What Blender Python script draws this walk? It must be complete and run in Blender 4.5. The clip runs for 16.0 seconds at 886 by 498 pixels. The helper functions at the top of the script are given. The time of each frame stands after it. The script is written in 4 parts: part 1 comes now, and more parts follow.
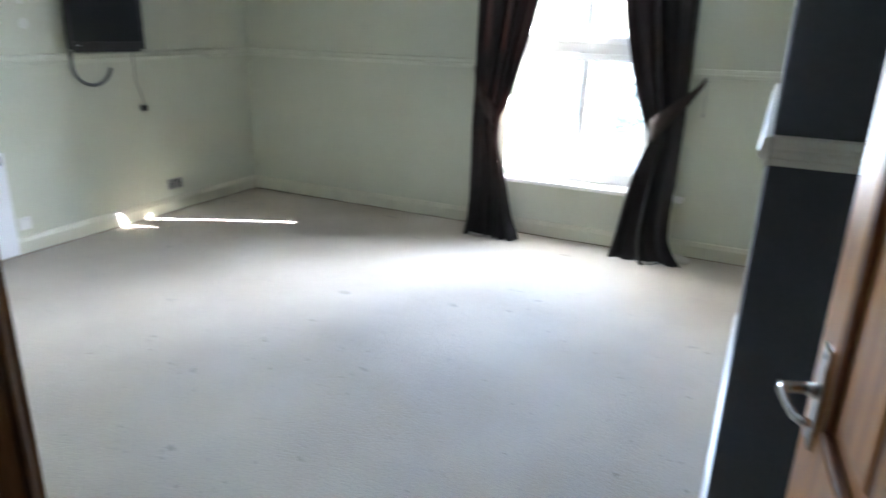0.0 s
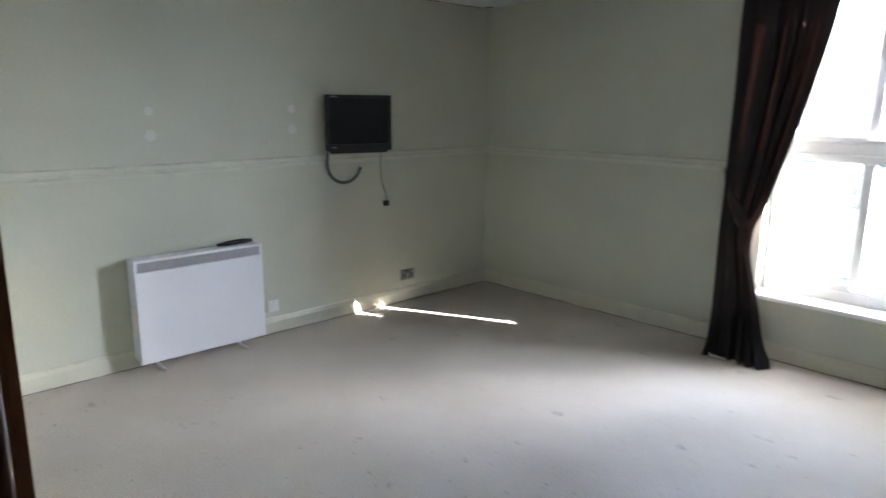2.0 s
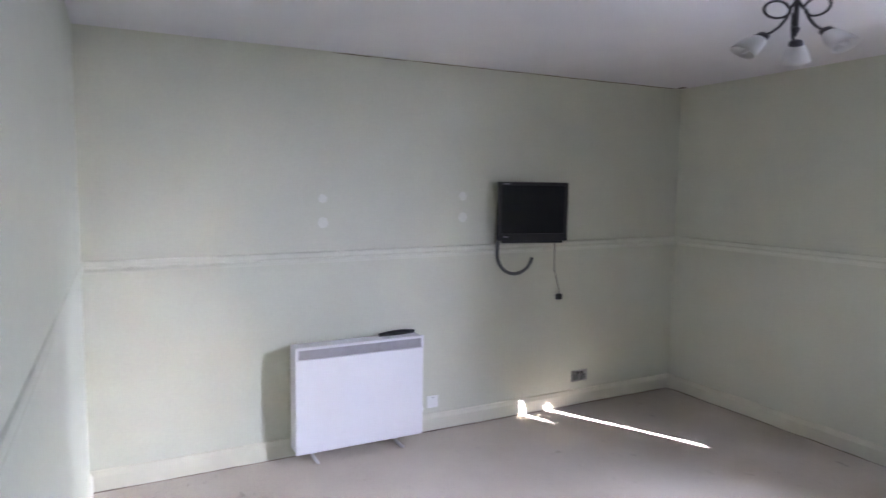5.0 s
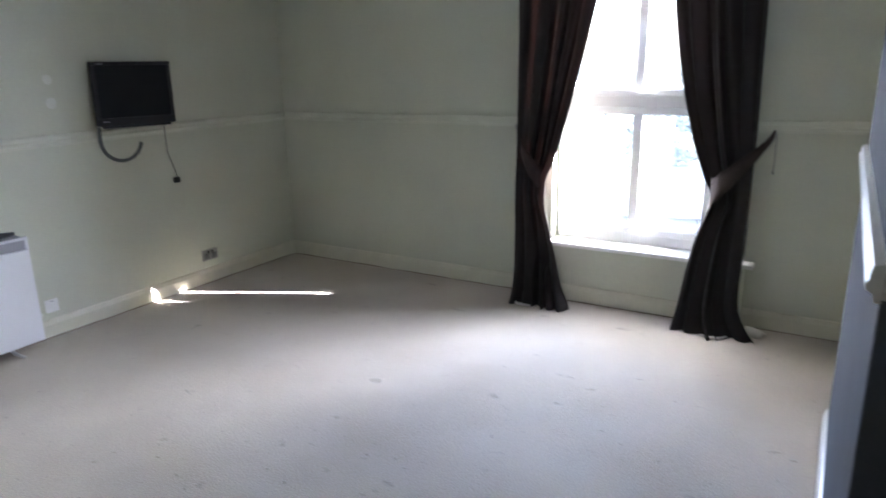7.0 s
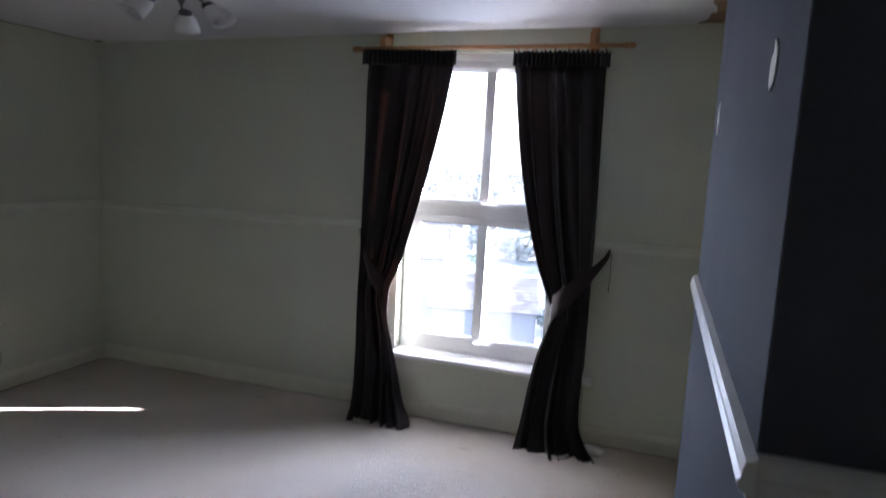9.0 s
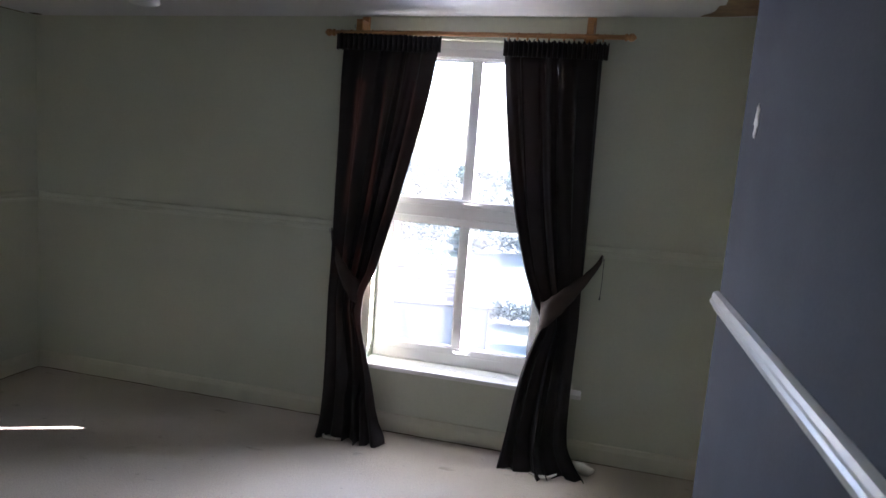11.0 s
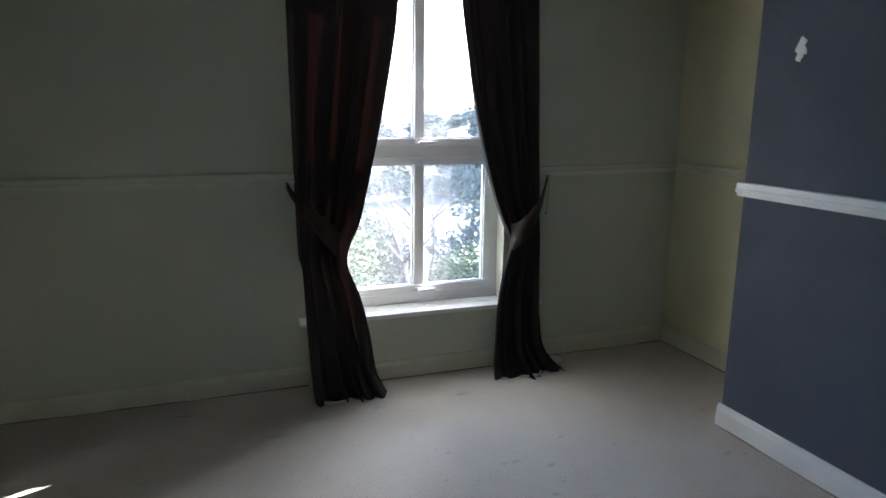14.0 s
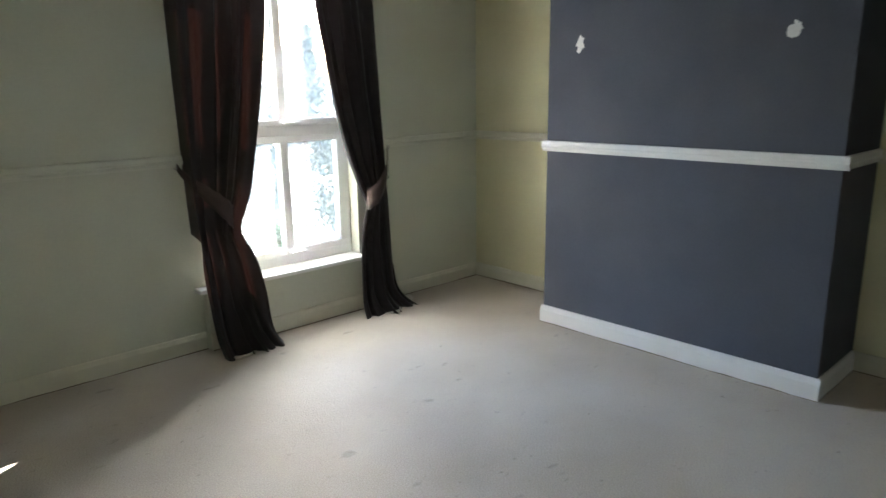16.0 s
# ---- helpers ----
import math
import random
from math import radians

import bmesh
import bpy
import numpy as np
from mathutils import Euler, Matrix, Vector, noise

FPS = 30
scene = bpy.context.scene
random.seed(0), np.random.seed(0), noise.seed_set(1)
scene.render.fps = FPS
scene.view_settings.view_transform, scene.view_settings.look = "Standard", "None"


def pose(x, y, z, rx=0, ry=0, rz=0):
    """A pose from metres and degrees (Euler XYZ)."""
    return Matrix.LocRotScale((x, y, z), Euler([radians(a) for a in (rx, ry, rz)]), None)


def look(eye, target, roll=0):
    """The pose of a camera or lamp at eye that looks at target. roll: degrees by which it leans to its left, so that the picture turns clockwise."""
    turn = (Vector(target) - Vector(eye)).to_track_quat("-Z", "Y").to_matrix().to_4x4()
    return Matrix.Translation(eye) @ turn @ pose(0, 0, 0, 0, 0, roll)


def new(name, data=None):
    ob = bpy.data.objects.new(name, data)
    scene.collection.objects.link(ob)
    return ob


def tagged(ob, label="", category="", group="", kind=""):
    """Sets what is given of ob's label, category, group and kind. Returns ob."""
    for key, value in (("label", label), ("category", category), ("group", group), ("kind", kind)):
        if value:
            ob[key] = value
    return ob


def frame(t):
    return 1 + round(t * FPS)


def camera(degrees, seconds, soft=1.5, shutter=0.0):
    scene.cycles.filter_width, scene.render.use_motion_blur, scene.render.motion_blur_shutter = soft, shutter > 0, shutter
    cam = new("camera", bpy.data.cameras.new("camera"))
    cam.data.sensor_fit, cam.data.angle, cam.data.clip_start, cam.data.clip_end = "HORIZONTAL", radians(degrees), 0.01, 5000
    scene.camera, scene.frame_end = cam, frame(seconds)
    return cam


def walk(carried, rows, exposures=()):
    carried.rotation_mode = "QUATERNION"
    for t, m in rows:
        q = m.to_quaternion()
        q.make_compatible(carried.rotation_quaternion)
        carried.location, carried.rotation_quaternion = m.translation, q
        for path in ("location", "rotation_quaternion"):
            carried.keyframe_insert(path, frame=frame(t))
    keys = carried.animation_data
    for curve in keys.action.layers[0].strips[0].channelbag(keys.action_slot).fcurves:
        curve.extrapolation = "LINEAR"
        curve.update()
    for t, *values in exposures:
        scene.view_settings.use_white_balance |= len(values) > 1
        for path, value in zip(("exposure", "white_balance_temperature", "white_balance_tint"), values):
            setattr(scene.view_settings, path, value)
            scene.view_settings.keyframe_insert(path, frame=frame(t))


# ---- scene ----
cam = camera(66.8, 16.0, shutter=0.5)
PATH = [
    (0, (4.252, -4.786, 1.514), (3.436, -3.076, 0.875), 1.7),
    (0.5, (4.232, -4.755, 1.583), (3.115, -3.208, 0.981), 0.0),
    (1, (4.283, -4.673, 1.628), (3.051, -3.172, 1.147), -0.5),
    (1.5, (4.29, -4.623, 1.645), (3.021, -3.138, 1.215), -1.0),
    (2, (4.157, -4.499, 1.617), (2.743, -3.149, 1.195), 0.5),
    (2.5, (3.993, -4.352, 1.613), (2.377, -3.216, 1.301), 0.6),
    (3, (3.837, -4.278, 1.582), (1.965, -3.61, 1.358), -0.3),
    (5.5, (3.934, -4.237, 1.703), (2.317, -3.084, 1.468), 1.1),
    (6, (4.062, -4.284, 1.705), (2.667, -2.883, 1.402), 0.8),
    (6.5, (4.103, -4.347, 1.66), (2.955, -2.754, 1.278), -0.4),
    (7, (4.172, -4.372, 1.622), (3.185, -2.715, 1.093), -1.0),
    (7.5, (4.186, -4.396, 1.62), (3.387, -2.655, 1.043), -0.5),
    (8, (4.183, -4.387, 1.62), (3.52, -2.593, 1.038), 0.9),
    (8.5, (4.126, -4.304, 1.655), (3.483, -2.47, 1.183), 2.2),
    (9, (4.088, -4.115, 1.7), (3.486, -2.226, 1.437), 3.2),
    (9.5, (4.056, -3.984, 1.749), (3.486, -2.074, 1.581), 4.0),
    (12, (3.353, -3.772, 1.692), (3.141, -1.811, 1.364), 3.2),
    (12.5, (3.013, -3.709, 1.687), (3.017, -1.722, 1.456), 2.5),
    (13, (2.653, -3.738, 1.675), (2.929, -1.771, 1.437), 3.0),
    (13.5, (2.128, -3.807, 1.642), (2.619, -1.913, 1.23), 2.3),
    (14, (1.726, -3.809, 1.62), (2.407, -1.973, 1.214), 0.7),
    (14.5, (1.353, -3.838, 1.62), (2.256, -2.101, 1.208), -1.8),
    (15, (1.028, -3.932, 1.64), (2.218, -2.375, 1.245), -0.6),
    (15.5, (0.803, -4.031, 1.627), (2.031, -2.523, 1.16), -0.4),
    (16, (0.585, -4.096, 1.623), (1.917, -2.676, 1.166), -0.8),
]
EXPOSURE = [(0, 8.05, 5600, 14), (0.5, 7.5, 5750, 15), (1.5, 7.3, 5850, 15), (2, 7.35, 5800, 18), (3, 7.6, 5750, 28), (5.5, 7.9, 5600, 31), (6.5, 7.7, 5600, 24), (7.5, 7.3, 5750, 21), (9, 6.5, 5550, 26), (9.5, 6.32, 5500, 28), (12, 6.6, 5950, 22), (13, 6.02, 5450, 23), (13.5, 5.93, 5500, 20), (14.5, 6.25, 5950, 14), (16, 7.2, 6250, 14)]
walk(cam, [(t, look(eye, target, roll)) for t, eye, target, roll in PATH], EXPOSURE)

# ---- light ----
SUN_AZ = Vector((-2.0, -1.0, 0)).normalized()
SUN_EL = radians(16.0)
world = bpy.data.worlds.new("sky")
scene.world = world
world.use_nodes = True
wn = world.node_tree.nodes
sky = wn.new("ShaderNodeTexSky")
sky.sky_type, sky.sun_disc = "NISHITA", False
sky.sun_elevation, sky.sun_rotation = SUN_EL, math.atan2(-SUN_AZ.x, -SUN_AZ.y)
sky.air_density, sky.dust_density, sky.ozone_density = 1.0, 4.0, 2.0
world.node_tree.links.new(sky.outputs[0], wn["Background"].inputs[0])
wn["Background"].inputs[1].default_value = 0.055
sun = new("sun", bpy.data.lights.new("sun", "SUN"))
sun.data.energy, sun.data.angle, sun.data.color = 1.5, radians(0.5), (1.0, 0.93, 0.82)
sun.matrix_world = look((0, 0, 30), Vector((0, 0, 30)) + Vector((SUN_AZ.x * math.cos(SUN_EL), SUN_AZ.y * math.cos(SUN_EL), -math.sin(SUN_EL))))
# light of the sky that falls in at the window's opening
opening = new("sky_light_in_window", bpy.data.lights.new("sky_light_in_window", "AREA"))
opening.data.shape, opening.data.size, opening.data.size_y, opening.data.energy = "RECTANGLE", 1.04, 1.80, 0.42
opening.data.color = (0.86, 0.94, 1.0)
opening.matrix_world = look((3.01, 0.30, 1.42), (3.01, -2.0, 0.35))
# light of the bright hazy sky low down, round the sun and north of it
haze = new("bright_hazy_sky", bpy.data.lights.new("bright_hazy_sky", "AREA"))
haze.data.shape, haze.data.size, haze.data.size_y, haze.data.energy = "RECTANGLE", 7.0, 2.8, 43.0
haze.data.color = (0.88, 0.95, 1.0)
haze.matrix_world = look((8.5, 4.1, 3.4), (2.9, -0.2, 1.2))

# ---- materials ----


def mat(name, base, rough=0.6, metal=0.0, vary=0.08, scale=6.0, fine=0.0, fine_scale=180.0, bump=0.0, bump_scale=120.0, alt=None, stretch=(1, 1, 1), spec=0.5):
    """A surface with broad blotches towards alt, fine grain and a fine relief."""
    m = bpy.data.materials.new(name)
    m.use_nodes = True
    nt = m.node_tree
    p = nt.nodes["Principled BSDF"]
    p.inputs["Roughness"].default_value, p.inputs["Metallic"].default_value = rough, metal
    p.inputs["Specular IOR Level"].default_value = spec
    co = nt.nodes.new("ShaderNodeTexCoord")
    mp = nt.nodes.new("ShaderNodeMapping")
    mp.inputs["Scale"].default_value = stretch
    nt.links.new(co.outputs["Object"], mp.inputs[0])
    n1 = nt.nodes.new("ShaderNodeTexNoise")
    n1.inputs["Scale"].default_value, n1.inputs["Detail"].default_value = scale, 5
    nt.links.new(mp.outputs[0], n1.inputs["Vector"])
    ramp = nt.nodes.new("ShaderNodeMapRange")
    ramp.inputs[1].default_value, ramp.inputs[2].default_value = 0.35, 0.65
    nt.links.new(n1.outputs[0], ramp.inputs[0])
    mix = nt.nodes.new("ShaderNodeMix")
    mix.data_type = "RGBA"
    other = alt or tuple(c * (1 - vary) for c in base)
    mix.inputs["A"].default_value, mix.inputs["B"].default_value = (*base, 1), (*other, 1)
    nt.links.new(ramp.outputs[0], mix.inputs["Factor"])
    out = mix.outputs["Result"]
    if fine:
        n2 = nt.nodes.new("ShaderNodeTexNoise")
        n2.inputs["Scale"].default_value, n2.inputs["Detail"].default_value = fine_scale, 3
        nt.links.new(mp.outputs[0], n2.inputs["Vector"])
        mr = nt.nodes.new("ShaderNodeMapRange")
        mr.inputs[1].default_value, mr.inputs[2].default_value = 0.3, 0.7
        mr.inputs[3].default_value, mr.inputs[4].default_value = 1 - fine, 1 + fine
        nt.links.new(n2.outputs[0], mr.inputs[0])
        mul = nt.nodes.new("ShaderNodeMix")
        mul.data_type, mul.blend_type = "RGBA", "MULTIPLY"
        mul.inputs["Factor"].default_value = 1
        nt.links.new(out, mul.inputs["A"])
        nt.links.new(mr.outputs[0], mul.inputs["B"])
        out = mul.outputs["Result"]
    nt.links.new(out, p.inputs["Base Color"])
    if bump:
        n3 = nt.nodes.new("ShaderNodeTexNoise")
        n3.inputs["Scale"].default_value, n3.inputs["Detail"].default_value = bump_scale, 4
        nt.links.new(mp.outputs[0], n3.inputs["Vector"])
        b = nt.nodes.new("ShaderNodeBump")
        b.inputs["Strength"].default_value, b.inputs["Distance"].default_value = bump, 0.004
        nt.links.new(n3.outputs[0], b.inputs["Height"])
        nt.links.new(b.outputs[0], p.inputs["Normal"])
    return m


def cloth(name, base, through_colour, share):
    m = mat(name, base, 0.75, vary=0.25, scale=14, fine=0.15, fine_scale=260, bump=0.25, bump_scale=420)
    nt = m.node_tree
    tr = nt.nodes.new("ShaderNodeBsdfTranslucent")
    tr.inputs[0].default_value = (*through_colour, 1)
    mx = nt.nodes.new("ShaderNodeMixShader")
    mx.inputs[0].default_value = share
    p = nt.nodes["Principled BSDF"]
    p.inputs["Sheen Weight"].default_value = 0.06
    nt.links.new(p.outputs[0], mx.inputs[1])
    nt.links.new(tr.outputs[0], mx.inputs[2])
    nt.links.new(mx.outputs[0], nt.nodes["Material Output"].inputs[0])
    return m


M_WALL = mat("sage_wall_paint", (0.58, 0.592, 0.475), 0.55, vary=0.05, scale=2.2, fine=0.02, fine_scale=60, bump=0.12, bump_scale=70)
# alcove wall colour, yellower than the other walls
M_ALCOVE = mat("yellowish_alcove_wall", (0.64, 0.61, 0.40), 0.55, vary=0.06, scale=2.0, fine=0.02, fine_scale=60, bump=0.12, bump_scale=70)
M_CREAM = mat("cream_gloss_paint", (0.65, 0.635, 0.51), 0.35, vary=0.06, scale=9, bump=0.08, bump_scale=60)
M_RAIL = mat("pale_rail_paint", (0.63, 0.64, 0.525), 0.35, vary=0.05, scale=9, bump=0.08, bump_scale=60)
M_WHITE = mat("white_gloss_paint", (0.80, 0.79, 0.76), 0.3, vary=0.05, scale=7, bump=0.06, bump_scale=50)
M_GREY = mat("slate_grey_wall_paint", (0.096, 0.103, 0.125), 0.85, vary=0.12, scale=2.5, fine=0.04, fine_scale=80, bump=0.12, bump_scale=80, spec=0.2)
M_CEIL = mat("white_ceiling_paint", (0.68, 0.67, 0.67), 0.8, vary=0.05, scale=1.5, bump=0.15, bump_scale=40)
M_PLASTER = mat("bare_brown_plaster", (0.36, 0.24, 0.15), 0.9, vary=0.4, scale=9, fine=0.1, bump=0.4, bump_scale=60)
M_FILL = mat("white_filler", (0.82, 0.81, 0.78), 0.85, vary=0.08, scale=60, bump=0.3, bump_scale=150)
M_SPOT = mat("pale_filler_spot", (0.69, 0.70, 0.62), 0.7, vary=0.05, scale=60, bump=0.2, bump_scale=150)
M_PINE = mat("varnished_pine", (0.60, 0.27, 0.075), 0.32, vary=0.0, alt=(0.46, 0.185, 0.05), scale=7, fine=0.12, fine_scale=60, bump=0.1, bump_scale=70, stretch=(6, 6, 0.7))
M_DARKPINE = mat("dark_moulding_wood", (0.22, 0.085, 0.03), 0.35, vary=0.3, scale=20, bump=0.1, stretch=(5, 5, 0.8))
M_FRAMEWOOD = mat("brown_varnished_frame", (0.20, 0.115, 0.065), 0.22, vary=0.35, scale=8, fine=0.15, fine_scale=70, bump=0.1, stretch=(7, 7, 0.6))
M_POLE = mat("pine_pole", (0.50, 0.25, 0.10), 0.4, vary=0.3, scale=12, fine=0.1, stretch=(0.6, 6, 6))
M_CHROME = mat("chrome", (0.62, 0.61, 0.60), 0.18, 1.0, vary=0.1, scale=30)
M_STEEL = mat("brushed_steel", (0.42, 0.41, 0.39), 0.35, 1.0, vary=0.15, scale=40)
M_BLACK = mat("black_plastic", (0.007, 0.007, 0.008), 0.4, vary=0.2, scale=30)
M_SCREEN = mat("dark_glossy_screen", (0.005, 0.005, 0.007), 0.3, vary=0.1, scale=5, spec=0.25)
M_CABLE = mat("grey_cable_sleeve", (0.10, 0.105, 0.11), 0.5, vary=0.2, scale=40, bump=0.3, bump_scale=300)
M_HEATER = mat("white_enamel", (0.80, 0.80, 0.82), 0.4, vary=0.03, scale=4, bump=0.03)
M_GRILLE = mat("grey_grille", (0.42, 0.41, 0.43), 0.5, vary=0.1, scale=30)
M_SOCKETGREY = mat("grey_switch", (0.2, 0.2, 0.2), 0.5, vary=0.1, scale=40)
M_PLASTIC = mat("white_plastic", (0.78, 0.78, 0.76), 0.35, vary=0.04, scale=20)
M_UPVC = mat("white_window_plastic", (0.82, 0.82, 0.82), 0.3, vary=0.03, scale=8)
M_GUNMETAL = mat("dark_satin_metal", (0.10, 0.095, 0.10), 0.35, 0.8, vary=0.2, scale=30)
M_CURTAIN = cloth("dark_brown_curtain", (0.012, 0.0078, 0.0075), (0.30, 0.18, 0.155), 0.055)
M_TIE = cloth("brown_tieback", (0.050, 0.030, 0.026), (0.25, 0.12, 0.09), 0.04)
M_LINING = mat("cream_lining", (0.70, 0.66, 0.58), 0.8, vary=0.1, scale=20, bump=0.2)
M_HALL = mat("unseen_hall_plaster", (0.35, 0.32, 0.28), 0.7, vary=0.1, scale=3, bump=0.1)
M_GAP = mat("shaded_gap_brown", (0.17, 0.13, 0.09), 0.95, vary=0.4, scale=15)
M_ROD = mat("dark_gap", (0.05, 0.045, 0.04), 0.9, vary=0.2, scale=20)


def carpet_material():
    m = mat("beige_carpet", (0.56, 0.50, 0.415), 0.95, vary=0.0, alt=(0.485, 0.425, 0.34), scale=1.3, fine=0.17, fine_scale=150, spec=0.1)
    nt = m.node_tree
    p = nt.nodes["Principled BSDF"]
    p.inputs["Sheen Weight"].default_value = 0.2
    co = nt.nodes.new("ShaderNodeTexCoord")

    def spots(scale, lo, hi, dark, detail, stretch):
        mp = nt.nodes.new("ShaderNodeMapping")
        mp.inputs["Scale"].default_value = stretch
        mp.inputs["Rotation"].default_value = (0, 0, 0.6)
        nt.links.new(co.outputs["Object"], mp.inputs[0])
        n = nt.nodes.new("ShaderNodeTexNoise")
        n.inputs["Scale"].default_value, n.inputs["Detail"].default_value, n.inputs["Roughness"].default_value = scale, detail, 0.55
        nt.links.new(mp.outputs[0], n.inputs["Vector"])
        mr = nt.nodes.new("ShaderNodeMapRange")
        mr.inputs[1].default_value, mr.inputs[2].default_value, mr.inputs[3].default_value, mr.inputs[4].default_value = lo, hi, 1.0, dark
        nt.links.new(n.outputs[0], mr.inputs[0])
        mul = nt.nodes.new("ShaderNodeMix")
        mul.data_type, mul.blend_type = "RGBA", "MULTIPLY"
        mul.inputs["Factor"].default_value = 1
        nt.links.new(p.inputs["Base Color"].links[0].from_socket, mul.inputs["A"])
        nt.links.new(mr.outputs[0], mul.inputs["B"])
        nt.links.new(mul.outputs["Result"], p.inputs["Base Color"])

    spots(5.5, 0.66, 0.74, 0.72, 3, (1, 1.8, 1))     # small dirty marks
    spots(16.0, 0.69, 0.75, 0.70, 2, (1, 1.5, 1))    # specks
    spots(0.9, 0.45, 0.75, 0.88, 4, (1, 1, 1))       # broad worn areas
    # pile: tufts and trodden dents
    v = nt.nodes.new("ShaderNodeTexVoronoi")
    v.inputs["Scale"].default_value = 135
    nt.links.new(co.outputs["Object"], v.inputs["Vector"])
    n = nt.nodes.new("ShaderNodeTexNoise")
    n.inputs["Scale"].default_value, n.inputs["Detail"].default_value = 22, 3
    nt.links.new(co.outputs["Object"], n.inputs["Vector"])
    b1 = nt.nodes.new("ShaderNodeBump")
    b1.inputs["Strength"].default_value, b1.inputs["Distance"].default_value = 0.22, 0.006
    nt.links.new(n.outputs[0], b1.inputs["Height"])
    b2 = nt.nodes.new("ShaderNodeBump")
    b2.invert = True
    b2.inputs["Strength"].default_value, b2.inputs["Distance"].default_value = 0.5, 0.004
    nt.links.new(v.outputs["Distance"], b2.inputs["Height"])
    nt.links.new(b1.outputs[0], b2.inputs["Normal"])
    nt.links.new(b2.outputs[0], p.inputs["Normal"])
    return m


M_CARPET = carpet_material()


def glass_material():
    m = bpy.data.materials.new("window_glass")
    m.use_nodes = True
    nt = m.node_tree
    nt.nodes.remove(nt.nodes["Principled BSDF"])
    t = nt.nodes.new("ShaderNodeBsdfTransparent")
    t.inputs[0].default_value = (0.90, 0.92, 0.93, 1)
    g = nt.nodes.new("ShaderNodeBsdfGlossy")
    g.inputs["Roughness"].default_value = 0.02
    mx = nt.nodes.new("ShaderNodeMixShader")
    fr = nt.nodes.new("ShaderNodeFresnel")
    fr.inputs[0].default_value = 1.45
    nt.links.new(fr.outputs[0], mx.inputs[0])
    nt.links.new(t.outputs[0], mx.inputs[1])
    nt.links.new(g.outputs[0], mx.inputs[2])
    # a thin translucent film that stands in for hazy glare over the view
    veil = nt.nodes.new("ShaderNodeBsdfTranslucent")
    veil.inputs[0].default_value = (0.85, 0.87, 0.9, 1)
    film = nt.nodes.new("ShaderNodeMixShader")
    film.inputs[0].default_value = 0.010
    nt.links.new(mx.outputs[0], film.inputs[1])
    nt.links.new(veil.outputs[0], film.inputs[2])
    nt.links.new(film.outputs[0], nt.nodes["Material Output"].inputs[0])
    return m


M_GLASS = glass_material()
M_FROST = mat("frosted_glass_shade", (0.72, 0.71, 0.68), 0.5, vary=0.05, scale=20)
M_FROST.node_tree.nodes["Principled BSDF"].inputs["Transmission Weight"].default_value = 0.35

# ---- mesh helpers ----


def box(bm, x0, x1, y0, y1, z0, z1, bevel=0.0):
    r = bmesh.ops.create_cube(bm, size=1)
    vs = r["verts"]
    for v in vs:
        v.co = Vector((x0 + (v.co.x + 0.5) * (x1 - x0), y0 + (v.co.y + 0.5) * (y1 - y0), z0 + (v.co.z + 0.5) * (z1 - z0)))
    if bevel:
        es = list({e for v in vs for e in v.link_edges})
        bmesh.ops.bevel(bm, geom=es, offset=bevel, segments=2, affect="EDGES", profile=0.6)
    return bm


def boxes(*rows, bevel=0.0):
    bm = bmesh.new()
    for r in rows:
        box(bm, *r, bevel=bevel)
    return bm


def tube(points, radius, sides=10, closed=False):
    """A round bar along points; radius is a number or a list."""
    bm = bmesh.new()
    pts = [Vector(p) for p in points]
    n = len(pts)
    rings = []
    up = Vector((0.123, 0.2, 1)).normalized()
    for i, p in enumerate(pts):
        a, b = (pts[(i - 1) % n], pts[(i + 1) % n]) if closed else (pts[max(i - 1, 0)], pts[min(i + 1, n - 1)])
        d = (b - a).normalized()
        s = d.cross(up)
        if s.length < 0.05:
            s = d.cross(Vector((1, 0.1, 0)))
        s.normalize()
        u = s.cross(d).normalized()
        r = radius[i] if isinstance(radius, (list, tuple)) else radius
        rings.append([bm.verts.new(p + (s * math.cos(2 * math.pi * k / sides) + u * math.sin(2 * math.pi * k / sides)) * r) for k in range(sides)])
    for i in range(n if closed else n - 1):
        a, b = rings[i], rings[(i + 1) % n]
        for k in range(sides):
            bm.faces.new((a[k], a[(k + 1) % sides], b[(k + 1) % sides], b[k]))
    if not closed:
        bm.faces.new(rings[0][::-1])
        bm.faces.new(rings[-1])
    bmesh.ops.recalc_face_normals(bm, faces=bm.faces)
    return bm


def lathe(profile, sides=24, cap=True):
    """A turned shape about z from (radius, height) rows."""
    bm = bmesh.new()
    rings = [[bm.verts.new((r * math.cos(2 * math.pi * k / sides), r * math.sin(2 * math.pi * k / sides), z)) for k in range(sides)] for r, z in profile]
    for a, b in zip(rings, rings[1:]):
        for k in range(sides):
            bm.faces.new((a[k], a[(k + 1) % sides], b[(k + 1) % sides], b[k]))
    if cap:
        bm.faces.new(rings[0][::-1])
        bm.faces.new(rings[-1])
    bmesh.ops.recalc_face_normals(bm, faces=bm.faces)
    return bm


def sweep(profile, a, b, out):
    """A moulding from a to b; profile rows are (out of the wall, up)."""
    bm = bmesh.new()
    a, b, out = Vector(a), Vector(b), Vector(out).normalized()
    ends = [[bm.verts.new(p + out * o + Vector((0, 0, u))) for o, u in profile] for p in (a, b)]
    n = len(profile)
    for i in range(n):
        j = (i + 1) % n
        bm.faces.new((ends[0][i], ends[0][j], ends[1][j], ends[1][i]))
    bm.faces.new(ends[0][::-1])
    bm.faces.new(ends[1])
    bmesh.ops.recalc_face_normals(bm, faces=bm.faces)
    return bm


